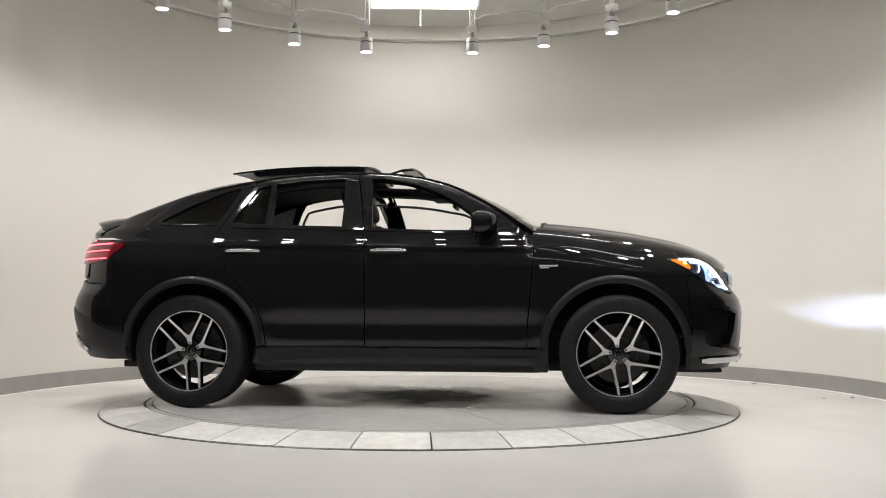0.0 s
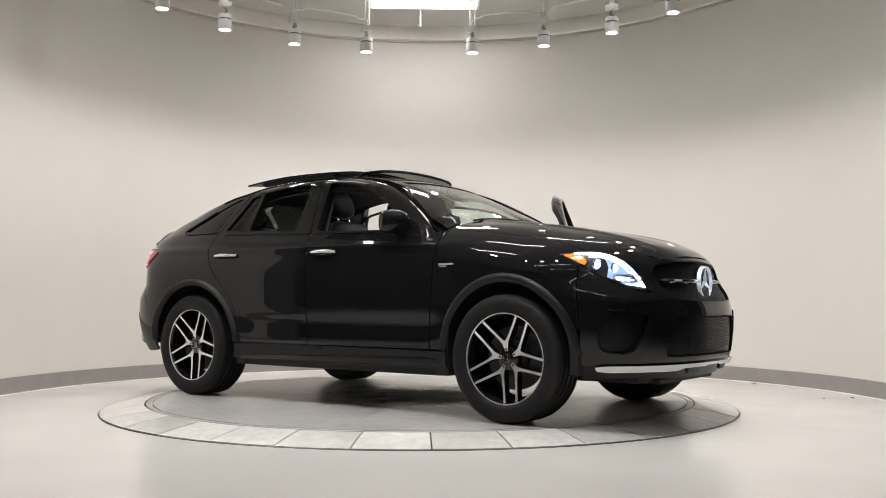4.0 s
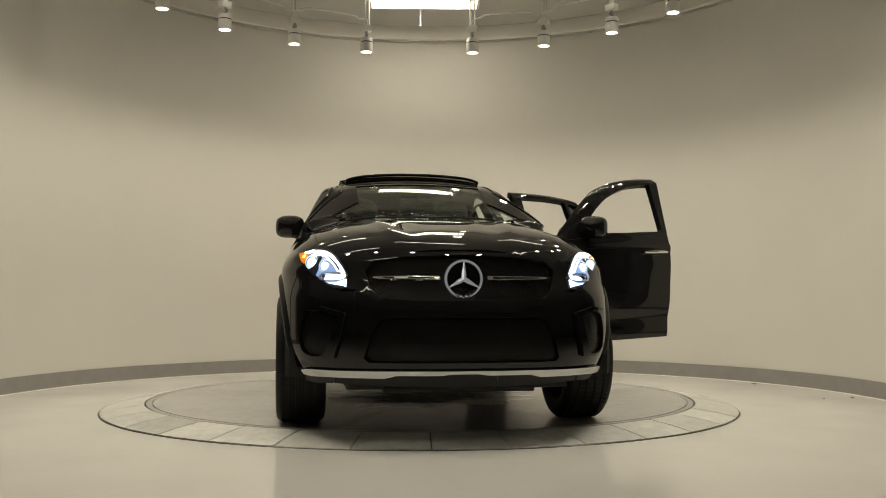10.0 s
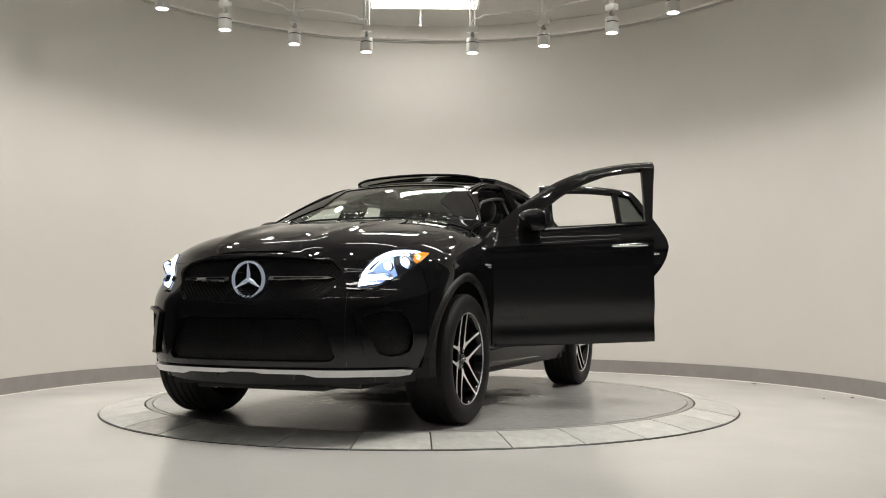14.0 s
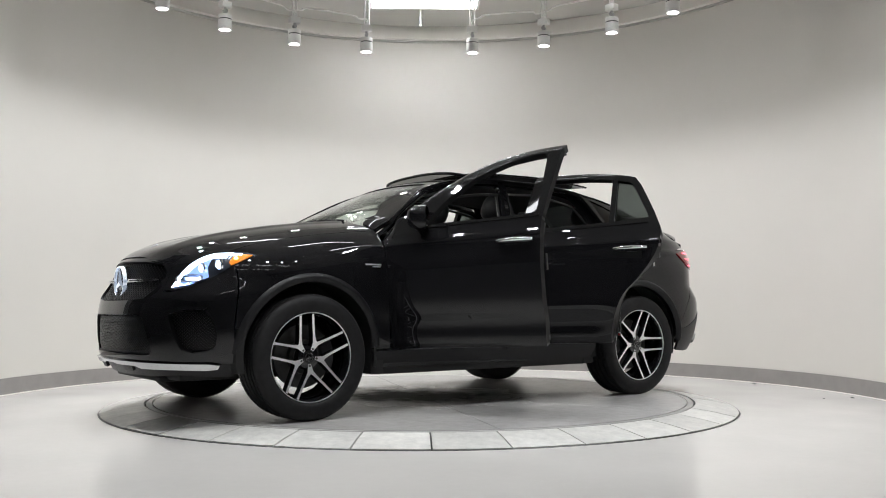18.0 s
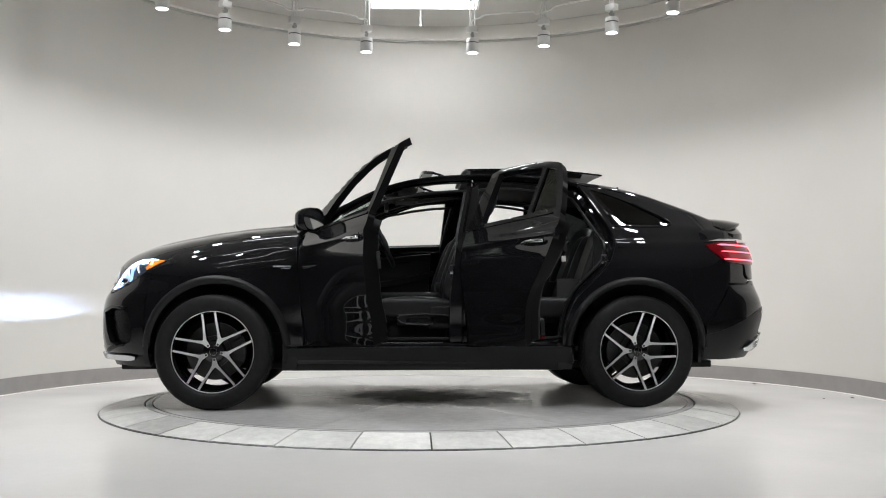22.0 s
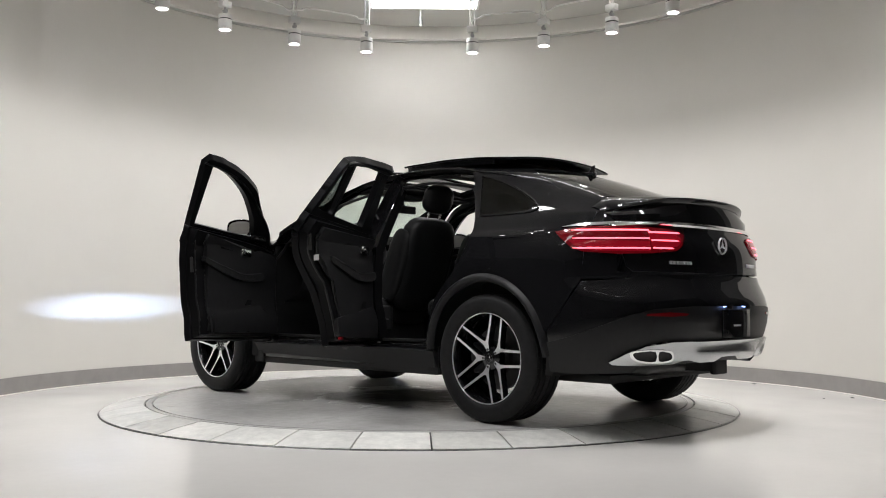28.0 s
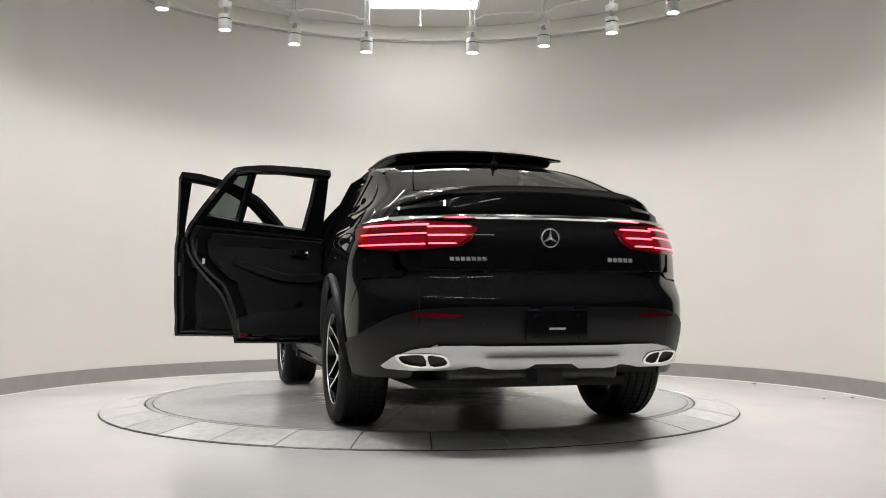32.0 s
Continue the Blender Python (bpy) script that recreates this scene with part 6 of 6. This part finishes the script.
def pillow(x0, x1, y0, y1, z0, z1, p=3.0, n=20):
    """A padded block with softly rounded faces."""
    bm = bmesh.new()
    bmesh.ops.create_uvsphere(bm, u_segments=2 * n, v_segments=n, radius=1)
    for v in bm.verts:
        k = sum(abs(c) ** p for c in v.co) ** (-1 / p)
        c = v.co * k
        v.co = ((x0 + x1) / 2 + c.x * (x1 - x0) / 2, (y0 + y1) / 2 + c.y * (y1 - y0) / 2, (z0 + z1) / 2 + c.z * (z1 - z0) / 2)
    return smooth(bm, 60)


def seat(x, y, rear=False):
    st = empty("seat")
    st.parent = car
    tagged(st, "black leather rear seat" if rear else "black leather front seat")
    w = 0.30 if rear else 0.26
    at = pose(x + 0.22, y, 0)
    part("cushion", moved(pillow(-0.29, 0.30, -w + 0.05, w - 0.05, 0.55, 0.735, 4.5), at), M_LEATHER, st)
    tilt = pose(x - 0.06, y, 0.69, 0, -20, 0)
    part("backrest", moved(pillow(-0.075, 0.085, -w + 0.02, w - 0.02, -0.02, 0.68, 4.5), tilt), M_LEATHER, st)
    for q_ in (-1, 1):
        part("cushion_bolster", moved(pillow(-0.28, 0.27, q_ * (w - 0.045) - 0.055, q_ * (w - 0.045) + 0.055, 0.60, 0.765, 3.2), at), M_LEATHER, st)
        part("backrest_bolster", moved(pillow(-0.06, 0.125, q_ * (w - 0.04) - 0.05, q_ * (w - 0.04) + 0.05, 0.04, 0.58, 3.2), tilt), M_LEATHER, st)
        part("seam", moved(tube([(0.083, q_ * (w - 0.10), z_) for z_ in (0.08, 0.3, 0.56)], 0.0025, 5), tilt), M_SEAL, st)
    part("headrest", moved(pillow(-0.060, 0.062, -0.135, 0.135, 0.72, 0.935, 2.7), tilt), M_LEATHER, st)
    for dy in (-0.06, 0.06):
        part("headrest_post", moved(tube([(0, dy, 0.62), (0, dy, 0.76)], 0.008, 8), tilt), M_CHROME, st)
    if not rear:
        part("seat_base", moved(box(-0.24, 0.20, -w + 0.05, w - 0.05, 0.425, 0.60, 0.05, 4), pose(x + 0.22, y, 0)), M_TRIM, st)
        q_ = 1 if y > 0 else -1
        part("side_trim", moved(join(box(-0.30, 0.12, (w - 0.01) * q_ - 0.02, (w - 0.01) * q_ + 0.02, 0.555, 0.645, 0.019, 5), box(-0.34, -0.10, (w - 0.01) * q_ - 0.02, (w - 0.01) * q_ + 0.02, 0.53, 0.70, 0.019, 5)), pose(x + 0.22, y, 0)), M_TRIM, st, "curved plastic seat trim")
        part("trim_edge", moved(tube(spline([(-0.33, (w + 0.011) * q_, 0.60), (-0.20, (w + 0.012) * q_, 0.635), (0.0, (w + 0.012) * q_, 0.635), (0.115, (w + 0.010) * q_, 0.62), (0.08, (w + 0.012) * q_, 0.575), (-0.10, (w + 0.012) * q_, 0.56)], 5), 0.005, 6), pose(x + 0.22, y, 0)), M_CALIPER, st)
        part("seat_switches", moved(box(-0.14, 0.06, (w + 0.012) * (1 if y > 0 else -1) - 0.006, (w + 0.005) * (1 if y > 0 else -1) + 0.006, 0.56, 0.61, 0.005), pose(x + 0.22, y, 0)), M_GLOSSBLK, st)


seat(-0.13, 0.38)
seat(-0.11, -0.38)
seat(-1.12, 0.37, True)
seat(-1.12, -0.37, True)


# ---------------------------------------------------------------- wheels
def wheel_meshes():
    tyre = lathe([(0.272, 0.120), (0.280, 0.132), (0.300, 0.142), (0.335, 0.146), (0.362, 0.140), (0.376, 0.128), (0.384, 0.112)]
                 + sum([[(0.386, y + 0.018), (0.3865, y + 0.006), (0.378, y + 0.005), (0.378, y - 0.005), (0.3865, y - 0.006)] for y in (0.075, 0.025, -0.025, -0.075)], [])
                 + [(0.384, -0.112), (0.376, -0.128), (0.362, -0.140), (0.335, -0.146), (0.300, -0.142), (0.272, -0.120)], 96, "Y")
    barrel = lathe([(0.272, 0.122), (0.268, 0.116), (0.262, 0.105), (0.258, 0.06), (0.245, 0.02), (0.245, -0.09), (0.262, -0.118), (0.272, -0.122), (0.268, -0.122), (0.240, -0.09), (0.240, 0.018), (0.252, 0.058)], 72, "Y")
    lip = lathe([(0.2755, 0.121), (0.2755, 0.126), (0.2735, 0.1275), (0.2705, 0.1265), (0.2695, 0.121)], 96, "Y")
    sp_face, sp_side = bmesh.new(), bmesh.new()

    def arm(sec):
        fv = [[sp_face.verts.new((c.x, y, c.z)) for c in (l, r_)] for l, r_, y in sec]
        for A, B in zip(fv, fv[1:]):
            sp_face.faces.new((A[0], A[1], B[1], B[0]))
        sv = []
        for l, r_, y in sec:
            n = (r_ - l).normalized()
            l2, r2 = l - n * 0.004, r_ + n * 0.004
            sv.append([sp_side.verts.new(v) for v in ((l.x, y - 0.0008, l.z), (r_.x, y - 0.0008, r_.z), (r2.x, y - 0.045, r2.z), (l2.x, y - 0.045, l2.z))])
        for A, B in zip(sv, sv[1:]):
            for j in range(4):
                sp_side.faces.new((A[j], A[(j + 1) % 4], B[(j + 1) % 4], B[j]))

    for k in range(5):
        a = radians(90 + 72 * k)
        d, n = Vector((math.cos(a), 0, math.sin(a))), Vector((-math.sin(a), 0, math.cos(a)))
        for q in (-1, 1):
            # from the fork near the hub out to the rim
            sec = []
            for al, off, w, y in ((0.062, 0.0505, 0.0105, 0.0875), (0.085, 0.0490, 0.0120, 0.0890), (0.105, 0.0475, 0.0098, 0.0910), (0.13, 0.0462, 0.0080, 0.0940), (0.20, 0.0440, 0.0074, 0.1050), (0.2625, 0.0425, 0.0078, 0.1175)):
                c = d * al + n * off * q
                sec.append((c - n * w, c + n * w, y))
            arm(sec)
        b_ = a + radians(36)
        d2, n2 = Vector((math.cos(b_), 0, math.sin(b_))), Vector((-math.sin(b_), 0, math.cos(b_)))
        arm([(d2 * r - n2 * w, d2 * r + n2 * w, y) for r, w, y in ((0.038, 0.0100, 0.0840), (0.055, 0.0115, 0.0852), (0.072, 0.0165, 0.0868), (0.092, 0.0200, 0.0890), (0.108, 0.0205, 0.0906))])
    bmesh.ops.recalc_face_normals(sp_side, faces=sp_side.faces)
    for f in sp_face.faces:
        if f.normal.y < 0:
            f.normal_flip()
    bmesh.ops.recalc_face_normals(sp_face, faces=sp_face.faces)
    sp_face.normal_update()
    tread = bmesh.new()
    for j, (ya, yb) in enumerate(((0.084, 0.110), (0.034, 0.066), (-0.016, 0.016), (-0.066, -0.034), (-0.110, -0.084))):
        for i in range(72):
            a0, a1 = radians(5 * i + 1.3 * j), radians(5 * i + 1.3 * j + 4.1)
            sk = radians(1.6) * (1 if j < 2 else -1 if j > 2 else 0)
            dr = 0.004 if j in (0, 4) else 0.0
            vs = [tread.verts.new((r * math.cos(a + k_), y, r * math.sin(a + k_))) for r in (0.3805, 0.3885) for a, y, k_, d_ in ((a0, ya, sk, 0), (a1, ya, sk, 0), (a1, yb, 0, 0), (a0, yb, 0, 0))]
            for f_ in ((4, 5, 6, 7), (0, 1, 5, 4), (1, 2, 6, 5), (2, 3, 7, 6), (3, 0, 4, 7)):
                tread.faces.new([vs[q_] for q_ in f_])
    bmesh.ops.recalc_face_normals(tread, faces=tread.faces)
    hub_face = lathe([(0.040, 0.085), (0.058, 0.083), (0.070, 0.078)], 40, "Y")
    hub_side = lathe([(0.036, 0.086), (0.040, 0.0845), (0.070, 0.0775), (0.078, 0.04), (0.0, 0.0)], 40, "Y")
    cap = lathe([(0, 0.091), (0.030, 0.090), (0.036, 0.086)], 32, "Y")
    disc_ = lathe([(0.06, 0.01), (0.075, 0.03), (0.105, 0.03), (0.108, 0.0), (0.195, 0.0), (0.195, -0.028), (0.06, -0.028)], 64, "Y")
    cal = lathe([(0.125, 0.025), (0.205, 0.025), (0.205, -0.05), (0.125, -0.05)], 10, "Y", closed=True, a0=150, a1=205)
    bmesh.ops.holes_fill(cal, edges=[e for e in cal.edges if e.is_boundary], sides=0)
    return dict(tyre=(tyre, M_RUBBER), tread=(tread, M_RUBBER), barrel=(barrel, M_RIMBLK), lip=(lip, M_MACHINED), spoke_face=(sp_face, M_MACHINED), spoke=(sp_side, M_RIMBLK), hub_face=(hub_face, M_RIMBLK), hub=(hub_side, M_RIMBLK),
                hub_cap=(cap, M_GLOSSBLK), cap_badge=(moved(star(0.027, 0.004, 0.004), pose(0, 0.0915, 0)), M_CHROME), brake_disc=(disc_, M_STEEL), caliper=(cal, M_CALIPER))


WM = {}
for k, (bm_, m_) in wheel_meshes().items():
    me = bpy.data.meshes.new(k)
    bm_.to_mesh(me)
    bm_.free()
    me.materials.append(m_)
    WM[k] = me
bolt_ = lathe([(0, 0.006), (0.006, 0.006), (0.0075, 0.004), (0.0075, -0.004)], 8, "Y")
WM_BOLT = bpy.data.meshes.new("wheel_bolt")
bolt_.to_mesh(WM_BOLT)
bolt_.free()
WM_BOLT.materials.append(M_STEEL)
wl_labels = dict(tyre="black rubber tyre", lip="machined silver rim edge", spoke_face="machined silver spoke faces", caliper="grey brake caliper")
TURN = {(1, 1): 7, (1, -1): -27, (-1, 1): -17, (-1, -1): -28}
for fx in (1, -1):
    for s in (1, -1):
        w = part("wheel", WM["tyre"], None, car, "black wheel with machined silver twin spokes")
        w.matrix_basis = pose(fx * AXLE, s * 0.862, HUB + 0.004, 0, 0, 0 if s > 0 else 180)
        for k in WM:
            if k == "tyre":
                continue
            c = part(k, WM[k], None, w, wl_labels.get(k, ""))
            if k not in ("caliper",):
                c.matrix_basis = pose(0, 0, 0, 0, TURN[(fx, s)], 0)
            elif fx < 0:
                c.matrix_basis = pose(0, 0, 0, 0, 180, 0)
        for kb in range(5):
            ab = radians(54 + 72 * kb - TURN[(fx, s)])
            c = part("wheel_bolt", WM_BOLT, None, w)
            c.matrix_basis = pose(0.055 * math.cos(ab), 0.0835, 0.055 * math.sin(ab))

# ---------------------------------------------------------------- turning
SPIN = [(0, -8.35), (1, -15.94), (2, -23.45), (3, -30.85), (4, -38.1), (5, -45.3), (6, -52.55), (7, -59.98), (8, -67.62), (9, -75.25), (10, -82.72), (11, -90.08), (12, -97.48), (13, -105.1), (14, -113.05),
        (15, -121.2), (16, -129.35), (17, -137.39), (18, -145.33), (19, -153.26), (20, -161.2), (21, -169.1), (22, -177.12), (23, -185.29), (24, -193.55), (25, -201.75), (26, -209.7), (27, -217.35),
        (28, -225.0), (29, -232.66), (30, -240.36), (31, -248.1), (32, -255.75)]
OX, OY = -0.0069, -0.0666


def motions():
    rows, drows = [], []
    for t, a in SPIN:
        c, s = math.cos(radians(a)), math.sin(radians(a))
        rows.append((float(t), pose(c * OX - s * OY, s * OX + c * OY, ZD, 0, 0, a)))
        drows.append((float(t), pose(0, 0, 0, 0, 0, a)))
    walk(car, rows)
    walk(disc, drows)


motions()
